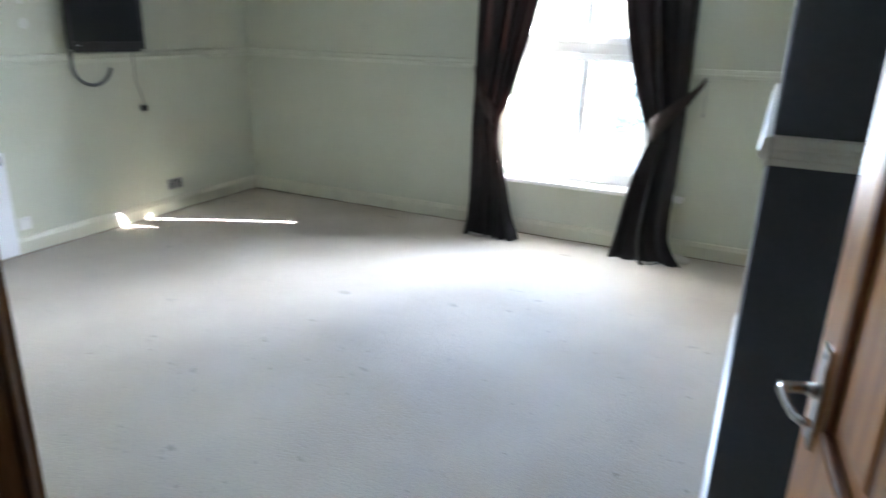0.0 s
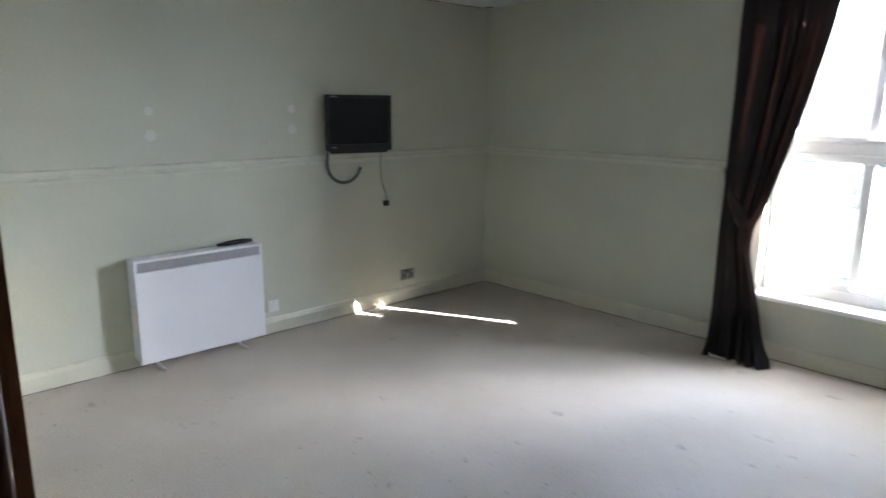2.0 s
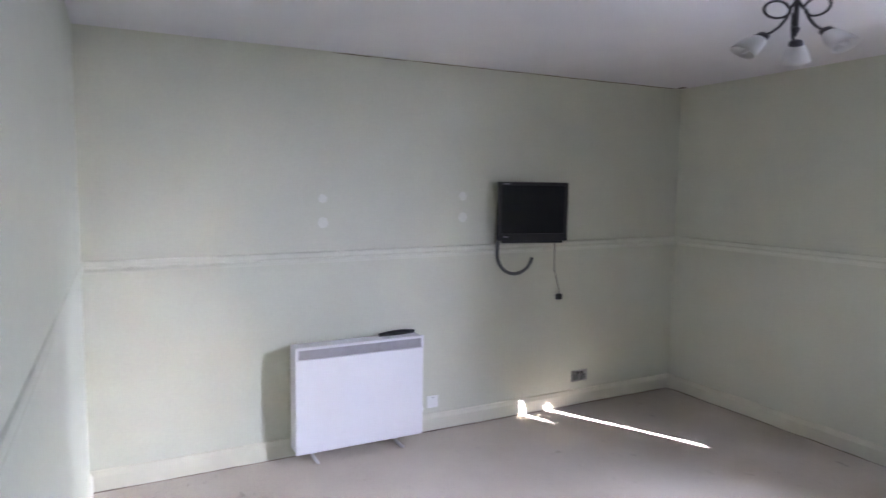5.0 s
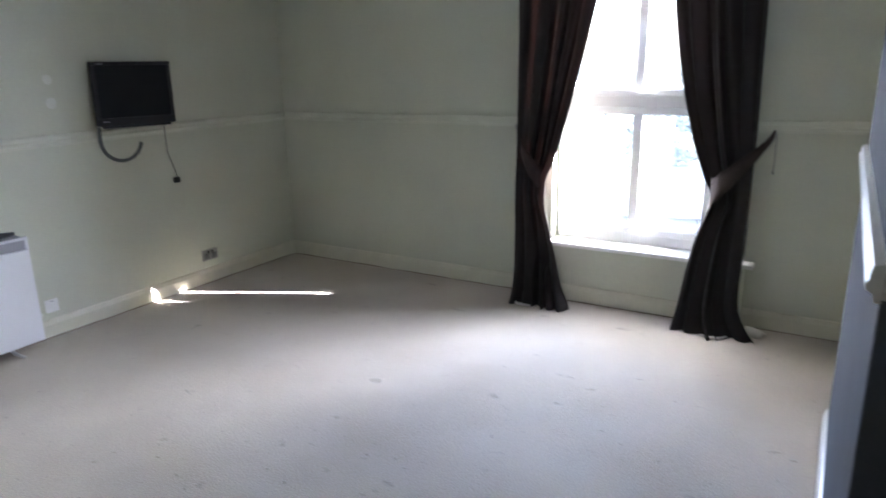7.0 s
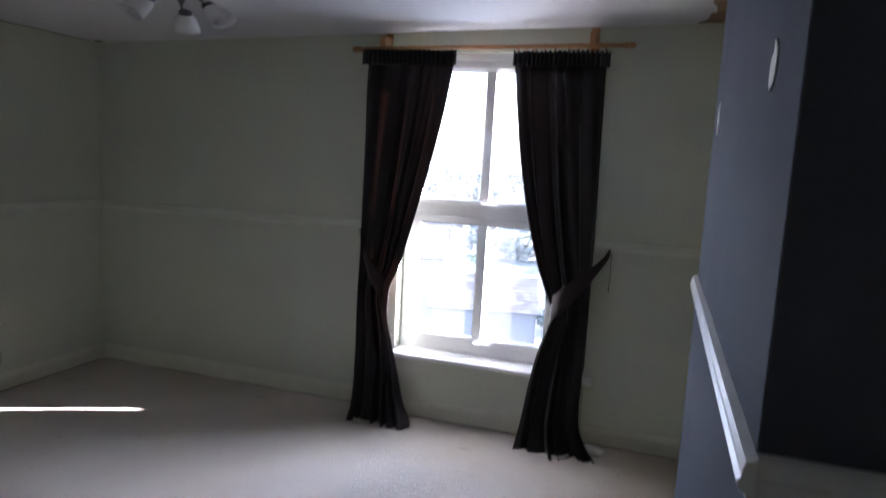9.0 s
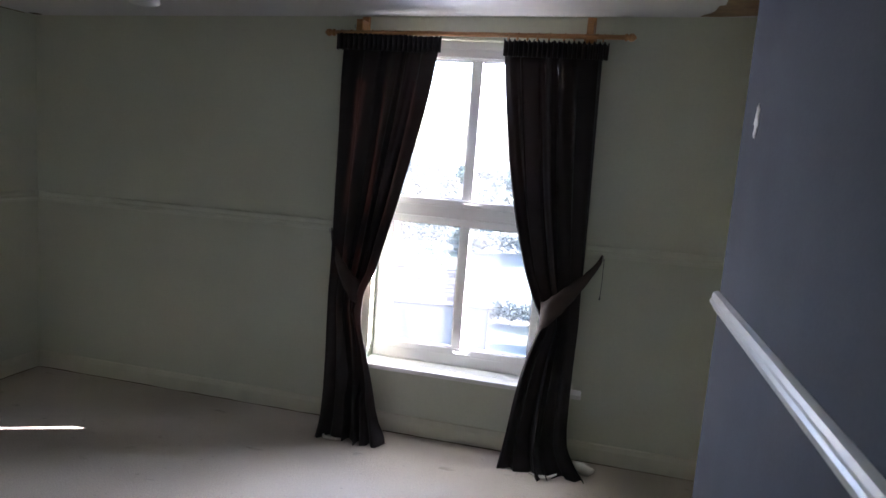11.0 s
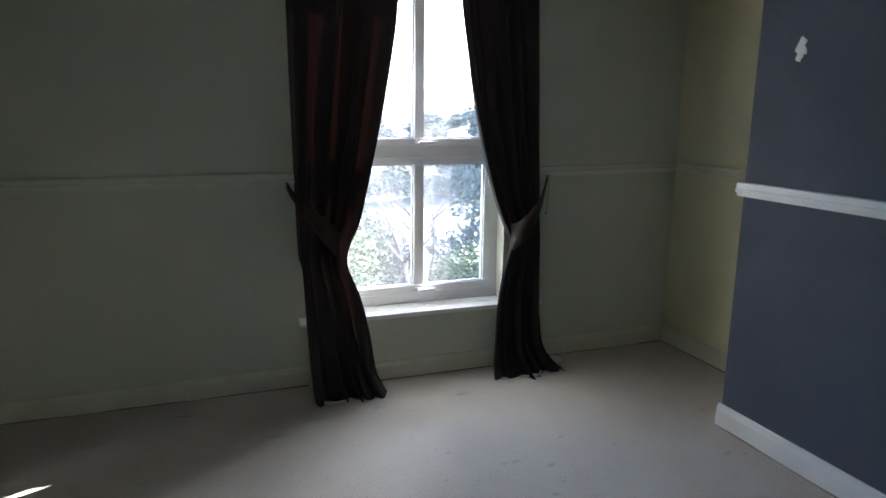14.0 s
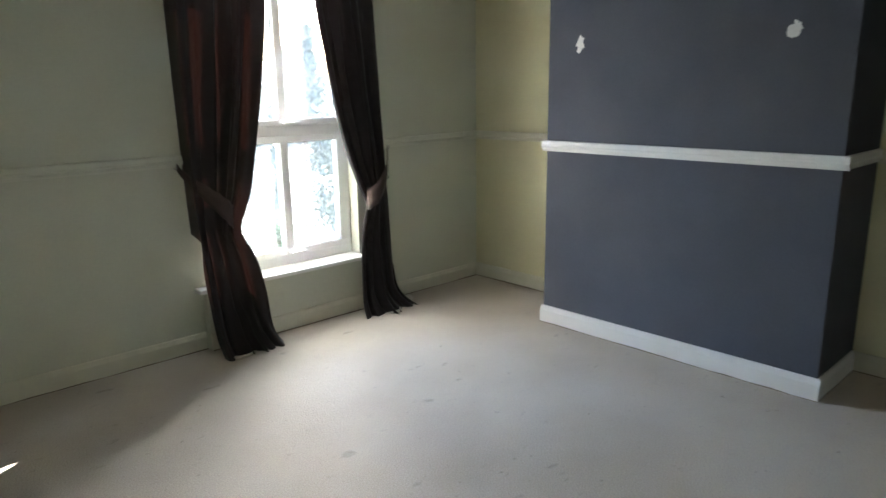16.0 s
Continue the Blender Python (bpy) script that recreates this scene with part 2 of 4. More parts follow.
def mesh_of(name, bm, material, smooth=False):
    me = bpy.data.meshes.new(name)
    bm.to_mesh(me)
    bm.free()
    if material:
        me.materials.append(material)
    if smooth:
        me.polygons.foreach_set("use_smooth", [True] * len(me.polygons))
    return me


def part(name, bm, material, parent=None, label="", smooth=False, at=None):
    ob = new(name, mesh_of(name, bm, material, smooth))
    if parent:
        ob.parent = parent
    if at is not None:
        ob.matrix_basis = at
    if label:
        ob["label"] = label
    return ob


def thing(name, label, category, at=None, group="", kind=""):
    ob = new(name)
    ob.empty_display_size = 0.1
    if at is not None:
        ob.matrix_basis = at
    return tagged(ob, label, category, group, kind)


def structure(name, bm, material, label, category=""):
    return tagged(part(name, bm, material), label, category or "structure", "", "structure")


# ---- the room ----
H = 2.60          # walls, up past the sloping ceiling
WE = 4.84         # alcove wall
CX = 4.26         # chimney breast front
C0, C1 = -3.046, -1.227   # chimney breast, near and far side
WO = 0.28         # outer face of the window wall
WX0, WX1, WZ0, WZ1 = 2.47, 3.55, 0.42, 2.37   # window opening
DX0, DX1, DH = 3.54, 4.455, 2.03   # door opening


def south(x):
    return -4.245 - 0.05 * x


def ceiling_z(x):
    return 2.425 + 0.0245 * x


floor = structure("floor", boxes((-0.15, 5.0, -6.6, 0.0, -0.2, 0.0)), M_CARPET, "worn beige cut-pile carpet with small marks", "floor")
bm = boxes((-0.15, 5.0, -6.6, WO, 0.0, 0.2))
for v in bm.verts:
    v.co.z = ceiling_z(v.co.x) if v.co.z < 0.1 else 2.75
structure("ceiling", bm, M_CEIL, "white painted ceiling, slightly out of level", "ceiling")
structure("wall_west", boxes((-0.25, 0.0, -6.6, WO, -0.2, H)), M_WALL, "pale sage green painted wall", "wall")
wn_bm = boxes((0, WX0, 0, WO, -0.2, H), (WX1, 5.2, 0, WO, -0.2, H), (WX0, WX1, 0, WO, -0.2, WZ0), (WX0, WX1, 0, WO, WZ1, H))
structure("wall_north", wn_bm, M_WALL, "pale sage green painted wall with a tall window opening", "wall")
structure("wall_east", boxes((WE, WE + 0.3, -6.6, 0, -0.2, H)), M_ALCOVE, "pale sage green painted alcove wall", "wall")
bm = boxes((CX, WE, C0, C1, 0, H), bevel=0.004)
structure("chimney_breast", bm, M_GREY, "slate grey painted chimney breast with white rails", "wall")


def south_wall():
    bm = bmesh.new()
    for x0, x1, z0, z1 in ((0, DX0, 0, H), (DX1, WE, 0, H), (DX0, DX1, DH, H)):
        vs = [bm.verts.new((x, y, z)) for z in (z0, z1) for x, y in ((x0, south(x0)), (x1, south(x1)), (x1, south(x1) - 0.12), (x0, south(x0) - 0.12))]
        for f in ((0, 1, 2, 3), (4, 5, 6, 7), (0, 1, 5, 4), (1, 2, 6, 5), (2, 3, 7, 6), (3, 0, 4, 7)):
            bm.faces.new([vs[i] for i in f])
    bmesh.ops.recalc_face_normals(bm, faces=bm.faces)
    return bm


structure("wall_south", south_wall(), M_WALL, "pale sage green painted wall with a doorway", "wall")
# assumed hall walls, out of view; they keep daylight out behind the doorway
structure("wall_hall", boxes((0, 5.0, -6.6, -6.4, 0, H), (2.6, 2.75, -6.4, -4.6, 0, H)), M_HALL, "plain unseen hallway walls that close the space behind the doorway", "wall")

# rails and skirtings
DADO = [(0, -0.035), (0.010, -0.035), (0.013, -0.020), (0.024, -0.014), (0.027, -0.002), (0.021, 0.006), (0.021, 0.016), (0.017, 0.030), (0, 0.035)]
SKIRT = [(0, 0), (0.018, 0), (0.018, 0.085), (0.013, 0.098), (0.009, 0.112), (0, 0.117)]


def rail(a, b, out, material=M_RAIL, label="painted dado rail", depth=1.0):
    structure("dado_rail", sweep([(o * depth, u) for o, u in DADO], a, b, out), material, label, "dado rail")


def skirting(a, b, out, material=M_CREAM, label="cream painted skirting board", tall=1.0):
    bb = structure("baseboard", sweep([(o, u * tall) for o, u in SKIRT], a, b, out), material, label, "skirting")
    a, b, o = Vector(a), Vector(b), Vector(out).normalized()
    n = max(4, int((b - a).length / 0.12))
    rnd = random.Random(int((a.x * 7 + b.y * 13) * 10))
    # raised strip coloured dark, as the shade in the gap above the carpet
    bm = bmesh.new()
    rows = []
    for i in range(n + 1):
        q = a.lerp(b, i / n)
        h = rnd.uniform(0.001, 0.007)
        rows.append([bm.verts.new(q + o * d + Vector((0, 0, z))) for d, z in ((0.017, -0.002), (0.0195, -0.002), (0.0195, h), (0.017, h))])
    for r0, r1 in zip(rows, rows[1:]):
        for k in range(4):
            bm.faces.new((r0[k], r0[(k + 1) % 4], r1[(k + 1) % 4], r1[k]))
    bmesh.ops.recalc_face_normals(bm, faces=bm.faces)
    part("carpet_gap_shade", bm, M_GAP, bb, "dark ragged strip for the shaded gap between skirting and carpet")


rail((0, south(0), 1.203), (0, 0, 1.222), (1, 0, 0))
rail((0.03, 0, 1.222), (2.30, 0, 1.231), (0, -1, 0))
rail((3.74, 0, 1.241), (WE, 0, 1.255), (0, -1, 0))
rail((WE, C1, 1.257), (WE, -0.03, 1.255), (-1, 0, 0), M_CREAM, "cream dado rail in the alcove")
rail((WE, -4.4, 1.24), (WE, C0, 1.24), (-1, 0, 0), M_CREAM, "cream dado rail in the alcove")
rail((0.03, south(0.03), 1.203), (DX0 - 0.08, south(DX0 - 0.08), 1.203), (0.05, 1, 0), M_WALL, "dado rail painted over in the wall colour", 0.4)
WHITE = "glossy white dado rail on the chimney breast"
rail((CX, C0 - 0.03, 1.254), (CX, C1 + 0.03, 1.254), (-1, 0, 0), M_WHITE, WHITE)
rail((CX + 0.002, C0, 1.254), (WE, C0, 1.254), (0, -1, 0), M_WHITE, WHITE)
rail((CX + 0.002, C1, 1.254), (WE, C1, 1.254), (0, 1, 0), M_WHITE, WHITE)
skirting((0, south(0), 0), (0, 0, 0), (1, 0, 0))
skirting((0.018, 0, 0), (2.29, 0, 0), (0, -1, 0))
skirting((3.75, 0, 0), (WE, 0, 0), (0, -1, 0))
skirting((WE, C1, 0), (WE, -0.018, 0), (-1, 0, 0))
skirting((WE, -4.4, 0), (WE, C0, 0), (-1, 0, 0))
skirting((0.018, south(0.018), 0), (DX0 - 0.08, south(DX0 - 0.08), 0), (0.05, 1, 0))
WSK = "white painted skirting on the chimney breast"
skirting((CX, C0 - 0.018, 0), (CX, C1 + 0.018, 0), (-1, 0, 0), M_WHITE, WSK, 1.05)
skirting((CX + 0.002, C0, 0), (WE - 0.018, C0, 0), (0, -1, 0), M_WHITE, WSK, 1.05)
skirting((CX + 0.002, C1, 0), (WE - 0.018, C1, 0), (0, 1, 0), M_WHITE, WSK, 1.05)


def ragged(points, depth, seed, jitter=0.012, cuts=5):
    """A thin plate with a torn outline, in the xy plane."""
    rnd = random.Random(seed)
    out = []
    for i, p in enumerate(points):
        q = points[(i + 1) % len(points)]
        for k in range(cuts):
            f = k / cuts
            w = 0 if k == 0 else jitter
            out.append((p[0] + (q[0] - p[0]) * f + rnd.uniform(-w, w), p[1] + (q[1] - p[1]) * f + rnd.uniform(-w, w)))
    bm = bmesh.new()
    low = [bm.verts.new((x, y, 0)) for x, y in out]
    top = [bm.verts.new((x, y, depth)) for x, y in out]
    bm.faces.new(low[::-1])
    bm.faces.new(top)
    for i in range(len(out)):
        j = (i + 1) % len(out)
        bm.faces.new((low[i], low[j], top[j], top[i]))
    bmesh.ops.recalc_face_normals(bm, faces=bm.faces)
    return bm


peel = [(4.19, -0.035), (4.80, -0.035), (4.80, -1.18), (4.21, -1.20), (4.22, -0.72), (4.27, -0.38)]
tagged(part("peeled_ceiling_patch", ragged(peel, 0.004, 3, 0.03), M_PLASTER, at=pose(0, 0, ceiling_z(0) - 0.0045, 0, -math.degrees(math.atan(0.0245)), 0)), "bare brown patch where ceiling paper has torn away", "ceiling patch", "", "structure")


def filler(y, z, w, h, seed):
    pts = [(-w * 0.5, -h * 0.1), (-w * 0.2, -h * 0.5), (w * 0.25, -h * 0.35), (w * 0.5, 0.0), (w * 0.3, h * 0.42), (-w * 0.1, h * 0.5)]
    ob = part("filler_patch", ragged(pts, 0.003, seed, 0.010, 4), M_FILL, at=pose(CX - 0.0005, y, z, 90, 0, -90))
    tagged(ob, "rough white filler patch on grey wall", "filler patch", "filler patches", "structure")


filler(-1.473, 1.898, 0.06, 0.10, 5)
filler(-2.758, 1.898, 0.075, 0.085, 8)
for y, z, r in ((-2.957, 1.56, 0.028), (-2.957, 1.417, 0.034), (-1.99, 1.575, 0.030), (-1.99, 1.436, 0.034)):
    ob = part("wall_spot", ragged([(r * math.cos(a * 0.785), r * math.sin(a * 0.785)) for a in range(8)], 0.0012, int(-y * 10 + z * 7), 0.003, 2), M_SPOT, at=pose(-0.0002, y, z, 90, 0, 90))
    tagged(ob, "small pale filled screw hole on wall", "filler patch", "filled holes", "structure")

rnd = random.Random(6)
pts = [(0.004 + rnd.uniform(-0.001, 0.002), -2.9 + 0.1 * i, ceiling_z(0) - 0.004 - rnd.uniform(0, 0.004)) for i in range(29)]
crack = tube(pts, [rnd.uniform(0.0008, 0.0032) for _ in pts], 6)
tagged(part("ceiling_crack", crack, M_GAP), "dark hairline crack where wall meets ceiling", "crack", "", "structure")
tagged(part("corner_hole", ragged([(-0.03, -0.02), (0.03, -0.025), (0.035, 0.02), (-0.02, 0.025)], 0.003, 2, 0.006, 3), M_GAP, at=pose(0.05, -0.06, ceiling_z(0.05) - 0.0035)), "small dark hole in the ceiling corner", "hole", "", "structure")

# ---- window ----
window = thing("window_1", "white plastic casement window with four panes", "window", pose(3.01, 0.10, WZ0), kind="structure")


def window_parts():
    x0, x1, h = WX0 - 3.01, WX1 - 3.01, WZ1 - WZ0
    fw = 0.055
    rows = ((x0, x1, 0, 0.07, 0, 0.07), (x0, x1, 0, 0.07, h - 0.06, h), (x0, x0 + fw, 0, 0.07, 0.07, h - 0.06), (x1 - fw, x1, 0, 0.07, 0.07, h - 0.06), (x0 + fw, x1 - fw, 0, 0.07, 0.915, 0.985))
    part("window_frame", boxes(*rows, bevel=0.006), M_UPVC, window, "white plastic outer frame")
    part("head_board", boxes((x0, x1, -0.03, 0.0, h - 0.09, h), (x0, x1, -0.045, -0.03, h - 0.045, h), bevel=0.004), M_UPVC, window)
    for k, (za, zb) in enumerate(((0.07, 0.915), (0.985, h - 0.06))):
        xa, xb = x0 + fw, x1 - fw
        s, dy = 0.045, (-0.014 if k else -0.008)
        sash = part("sash", boxes((xa, xb, dy, 0.05, za, za + s), (xa, xb, dy, 0.05, zb - s, zb), (xa, xa + s, dy, 0.05, za + s, zb - s), (xb - s, xb, dy, 0.05, za + s, zb - s), bevel=0.007), M_UPVC, window)
        part("glazing_bar", boxes((-0.032, 0.032, dy - 0.002, 0.052, za + s, zb - s), bevel=0.009), M_UPVC, sash)
        for xp, xq in ((xa + s, -0.032), (0.032, xb - s)):
            pane = part("pane", boxes((xp, xq, 0.018, 0.022, za + s, zb - s)), M_GLASS, sash)
            pane.visible_shadow = False
            g = 0.006
            part("gasket", boxes((xp, xp + g, 0.008, 0.018, za + s, zb - s), (xq - g, xq, 0.008, 0.018, za + s, zb - s), (xp + g, xq - g, 0.008, 0.018, za + s, za + s + g), (xp + g, xq - g, 0.008, 0.018, zb - s - g, zb - s)), M_SOCKETGREY, sash)
        zh = za + 0.02
        hd = part("window_handle", boxes((-0.03, 0.03, dy - 0.012, dy, zh - 0.012, zh + 0.012), bevel=0.004), M_PLASTIC, window)
        bm = boxes((-0.010, 0.012, dy - 0.034, dy - 0.012, zh - 0.01, zh + 0.01), (-0.010, 0.10, dy - 0.044, dy - 0.032, zh - 0.008, zh + 0.008), bevel=0.004)
        part("lever", bm, M_PLASTIC, hd)


window_parts()
bm = boxes((2.245, 3.795, -0.095, 0.0, 0.392, 0.42), bevel=0.006)
box(bm, WX0, WX1, 0.0, 0.10, 0.392, 0.4205)
structure("window_sill", bm, M_WHITE, "deep white painted window board with projecting ends", "window sill")
apron = structure("window_apron", boxes((2.30, 3.74, -0.06, 0.0, 0.0, 0.392), bevel=0.003), M_WALL, "boxed panel under the window, painted sage", "wall panel")
skirting((2.30, -0.06, 0), (3.74, -0.06, 0), (0, -1, 0))
bm = boxes((WX0 - 0.05, WX1 + 0.05, 0.17, WO + 0.06, WZ0 - 0.06, WZ0 - 0.001))
structure("outer_sill", bm, M_WHITE, "painted stone sill outside", "window sill")

# ---- door ----


def door():
    hinge = thing("door_1", "open varnished pine panel door with chrome handle", "door", pose(4.488, -4.53, 0.008, 0, 0, 95.6), kind="structure")
    w, h, t = 0.80, 1.981, 0.04
    st, a, b, c, d = 0.105, 0.20, 0.80, 0.98, 1.86
    for x0, x1 in ((0, st), (w - st, w)):
        part("stile", boxes((x0, x1, 0, t, 0, h), bevel=0.002), M_PINE, hinge)
    for z0, z1 in ((0, a), (b, c), (d, h)):
        part("rail", boxes((st, w - st, 0.0005, t - 0.0005, z0, z1)), M_PINE, hinge)
    mid = w / 2
    for z0, z1 in ((a, b), (c, d)):
        part("muntin", boxes((mid - 0.05, mid + 0.05, 0.0005, t - 0.0005, z0, z1)), M_PINE, hinge)
        for x0, x1 in ((st, mid - 0.05), (mid + 0.05, w - st)):
            bm = boxes((x0, x1, 0.014, t - 0.014, z0, z1))
            box(bm, x0 + 0.05, x1 - 0.05, 0.008, t - 0.008, z0 + 0.05, z1 - 0.05, bevel=0.006)
            panel = part("panel", bm, M_PINE, hinge)
            for y0, y1 in ((0.001, 0.015), (t - 0.015, t - 0.001)):
                m = 0.016
                part("moulding", boxes((x0, x1, y0, y1, z0, z0 + m), (x0, x1, y0, y1, z1 - m, z1), (x0, x0 + m, y0, y1, z0 + m, z1 - m), (x1 - m, x1, y0, y1, z0 + m, z1 - m), bevel=0.004), M_DARKPINE, panel)
    hx, hz = w - 0.075, 1.035
    for s, y in ((-1, 0.0), (1, t)):
        y0, y1 = sorted((y, y + s * 0.008))
        plate = part("handle_plate", boxes((hx - 0.021, hx + 0.021, y0, y1, hz - 0.085, hz + 0.07), bevel=0.003), M_CHROME, hinge, "chrome lever handle plate")
        part("rose", lathe([(0.011, 0), (0.011, 0.012), (0.009, 0.016)], 14), M_CHROME, plate, smooth=True, at=pose(hx, y + s * 0.004, hz, -90 * s, 0, 0))
        bm = tube([(hx + 0.003, y, hz), (hx + 0.002, y + s * 0.034, hz), (hx - 0.004, y + s * 0.050, hz), (hx - 0.018, y + s * 0.054, hz), (hx - 0.05, y + s * 0.051, hz - 0.001), (hx - 0.084, y + s * 0.045, hz), (hx - 0.098, y + s * 0.037, hz + 0.002), (hx - 0.102, y + s * 0.029, hz + 0.004)], [0.009, 0.0085, 0.0095, 0.007, 0.0062, 0.0066, 0.007, 0.005], 12)
        part("lever", bm, M_CHROME, plate, smooth=True)
        for dz in (0.055, -0.07):
            part("screw", lathe([(0.0045, 0), (0.0045, 0.0015), (0.001, 0.002)], 10), M_STEEL, plate, at=pose(hx, y + s * 0.008, hz + dz, -90 * s, 0, 0))
    return hinge


door()
fy = south(3.5)
bm = boxes((DX0 - 0.001, DX0 + 0.028, fy - 0.135, fy + 0.012, 0, DH), (DX1 - 0.001, DX1 + 0.03, fy - 0.135, fy + 0.0, 0, DH), (DX0, DX1, fy - 0.135, fy + 0.012, DH - 0.028, DH))
box(bm, DX0 + 0.027, DX0 + 0.040, fy - 0.09, fy - 0.045, 0, DH - 0.028)
frame_ob = structure("door_frame", bm, M_FRAMEWOOD, "dark brown varnished door lining and architrave", "door frame")
ARCH = [(0, 0), (0.018, 0.0), (0.02, 0.012), (0.014, 0.02), (0.016, 0.05), (0.008, 0.066), (0, 0.07)]


def architrave(x, side):
    bm = bmesh.new()
    ends = [[bm.verts.new((x + side * u, fy + (0.006 if side < 0 else 0) + o, z)) for o, u in ARCH] for z in (0, DH + 0.05)]
    for i in range(len(ARCH)):
        j = (i + 1) % len(ARCH)
        bm.faces.new((ends[0][i], ends[0][j], ends[1][j], ends[1][i]))
    bm.faces.new(ends[0]), bm.faces.new(ends[1])
    bmesh.ops.recalc_face_normals(bm, faces=bm.faces)
    part("architrave", bm, M_FRAMEWOOD, frame_ob)


for dy, r in ((0.004, 0.006), (-0.030, 0.004), (-0.100, 0.006)):
    part("bead", tube([(DX0 + 0.028, fy + dy, 0), (DX0 + 0.0285, fy + dy, 1.0), (DX0 + 0.028, fy + dy, DH - 0.03)], r, 8), M_FRAMEWOOD, frame_ob, smooth=True)
architrave(DX0 + 0.02, -1)
architrave(DX1 + 0.02, 1)

# ---- curtains ----


def lerp_rows(rows, z):
    """A smooth curve through (height, value) rows that run downwards."""
    z = min(z, rows[0][0])
    for k in range(len(rows) - 1):
        (z0, v0), (z1, v1) = rows[k], rows[k + 1]
        if z1 <= z <= z0:
            za, va = rows[max(k - 1, 0)]
            zb, vb = rows[min(k + 2, len(rows) - 1)]
            d = z0 - z1
            m0, m1 = (v1 - va) / (za - z1) * d, (vb - v0) / (z0 - zb) * d
            f = (z0 - z) / d
            return v0 * (1 + 2 * f) * (1 - f) ** 2 + m0 * f * (1 - f) ** 2 + v1 * f * f * (3 - 2 * f) + m1 * f * f * (f - 1)
    return rows[-1][1]


def curtain(side, seed):
    """One drawn-back curtain. side 1: hangs on the west of the window, -1: on the east."""
    rnd = random.Random(seed)
    cx = 3.01
    if side > 0:
        outer = [(2.345, -0.79), (1.8, -0.785), (1.2, -0.775), (0.85, -0.765), (0.4, -0.745), (0.0, -0.73)]
        inner = [(2.345, -0.19), (2.0, -0.235), (1.55, -0.325), (1.15, -0.42), (1.0, -0.46), (0.9, -0.505), (0.82, -0.525), (0.74, -0.520), (0.6, -0.472), (0.38, -0.418), (0.13, -0.37), (0.0, -0.31)]
    else:
        outer = [(2.345, -0.715), (1.8, -0.725), (1.2, -0.735), (0.85, -0.735), (0.4, -0.735), (0.16, -0.745), (0.06, -0.80), (0.0, -0.865)]
        inner = [(2.345, -0.185), (2.0, -0.228), (1.55, -0.30), (1.15, -0.40), (0.95, -0.475), (0.82, -0.53), (0.72, -0.505), (0.6, -0.468), (0.42, -0.433), (0.16, -0.40), (0.0, -0.376)]
    mid = [(2.345, -0.095), (1.6, -0.115), (0.85, -0.135), (0.4, -0.175), (0.12, -0.225), (0.0, -0.29)]
    amp = [(2.345, 0.018), (2.2, 0.026), (1.5, 0.034), (0.82, 0.020), (0.5, 0.034), (0.0, 0.050)]
    nu, nv, folds = 132, 64, 5
    ph = [rnd.uniform(-1.1, 1.1) for _ in range(folds + 2)]
    bm = bmesh.new()
    grid = []
    for j in range(nv + 1):
        v = j / nv
        z = 2.345 * (1 - v) + 0.004
        row = []
        o, i_, m, a = lerp_rows(outer, z), lerp_rows(inner, z), lerp_rows(mid, z), lerp_rows(amp, z)
        for i in range(nu + 1):
            u = i / nu
            k = u * folds
            n = int(min(k, folds - 1e-6))
            warp = ph[n] * (1 - (k - n)) + ph[n + 1] * (k - n)
            w = math.sin(2 * math.pi * (k + 0.35 * warp)) + 0.28 * math.sin(2 * math.pi * (2.3 * k + warp + 1.5 * v))
            x = o + (i_ - o) * u + 0.012 * math.sin(2 * math.pi * k * 1.0 + 1.3 + v)
            y = m + a * w * (0.72 + 0.9 * noise.noise((k * 0.6, v * 1.2, seed)))
            y += 0.012 * noise.noise((u * 3, v * 5, seed + 4.0))
            y -= 0.03 * math.exp(-z / 0.05) * (0.5 + 0.5 * math.sin(9 * u + seed))
            y = min(y, -0.035 if z > 0.45 else -0.115)
            if side > 0 and 0.22 < z < 0.78:   # a deep fold
                g = math.exp(-((cx + x - 2.52) / 0.040) ** 2) * min(1, (z - 0.22) / 0.1, (0.78 - z) / 0.1)
                y = y * (1 - g) - 0.122 * g
                f = min(1, (z - 0.22) / 0.1, (0.78 - z) / 0.1)
                # the cloth outside it lies further back, the edge inside it further forward
                y += f * ((max(y, -0.118 - (2.52 - cx - x) * 0.395) if cx + x < 2.52 else min(y, -0.128)) - y)
            if side > 0:   # the inner edge stands forward, but for the waist
                tip = max(0.0, (u - 0.72) / 0.28)
                lead = lerp_rows([(2.345, 0.13), (1.9, 0.165), (1.4, 0.205), (1.0, 0.235), (0.90, 0.235), (0.82, 0.215), (0.76, 0.225), (0.70, 0.262), (0.62, 0.29), (0.4, 0.28), (0.0, 0.22)], z)
                y += tip * min(0.0, -lead - y)
            back = max(0.0, 1 - u / 0.05)   # the outer edge turns back to the wall
            wall_y = 0.006 if z > 0.45 else 0.1 if z > 0.36 else -y
            if side > 0 and z < 0.74:   # low down the west edge hangs clear of the wall
                wall_y = max(wall_y, 0.142 + 0.02 * math.sin(z * 9))
            y = y * (1 - back) - wall_y * back
            dz = 0.0
            if v < 0.02:
                dz = 0.012 * math.sin(2 * math.pi * k * 2)
            row.append(bm.verts.new((cx + side * x, y, max(z + dz, 0.004))))
        grid.append(row)
    for j in range(nv):
        for i in range(nu):
            bm.faces.new((grid[j][i], grid[j][i + 1], grid[j + 1][i + 1], grid[j + 1][i]))
    bmesh.ops.recalc_face_normals(bm, faces=bm.faces)
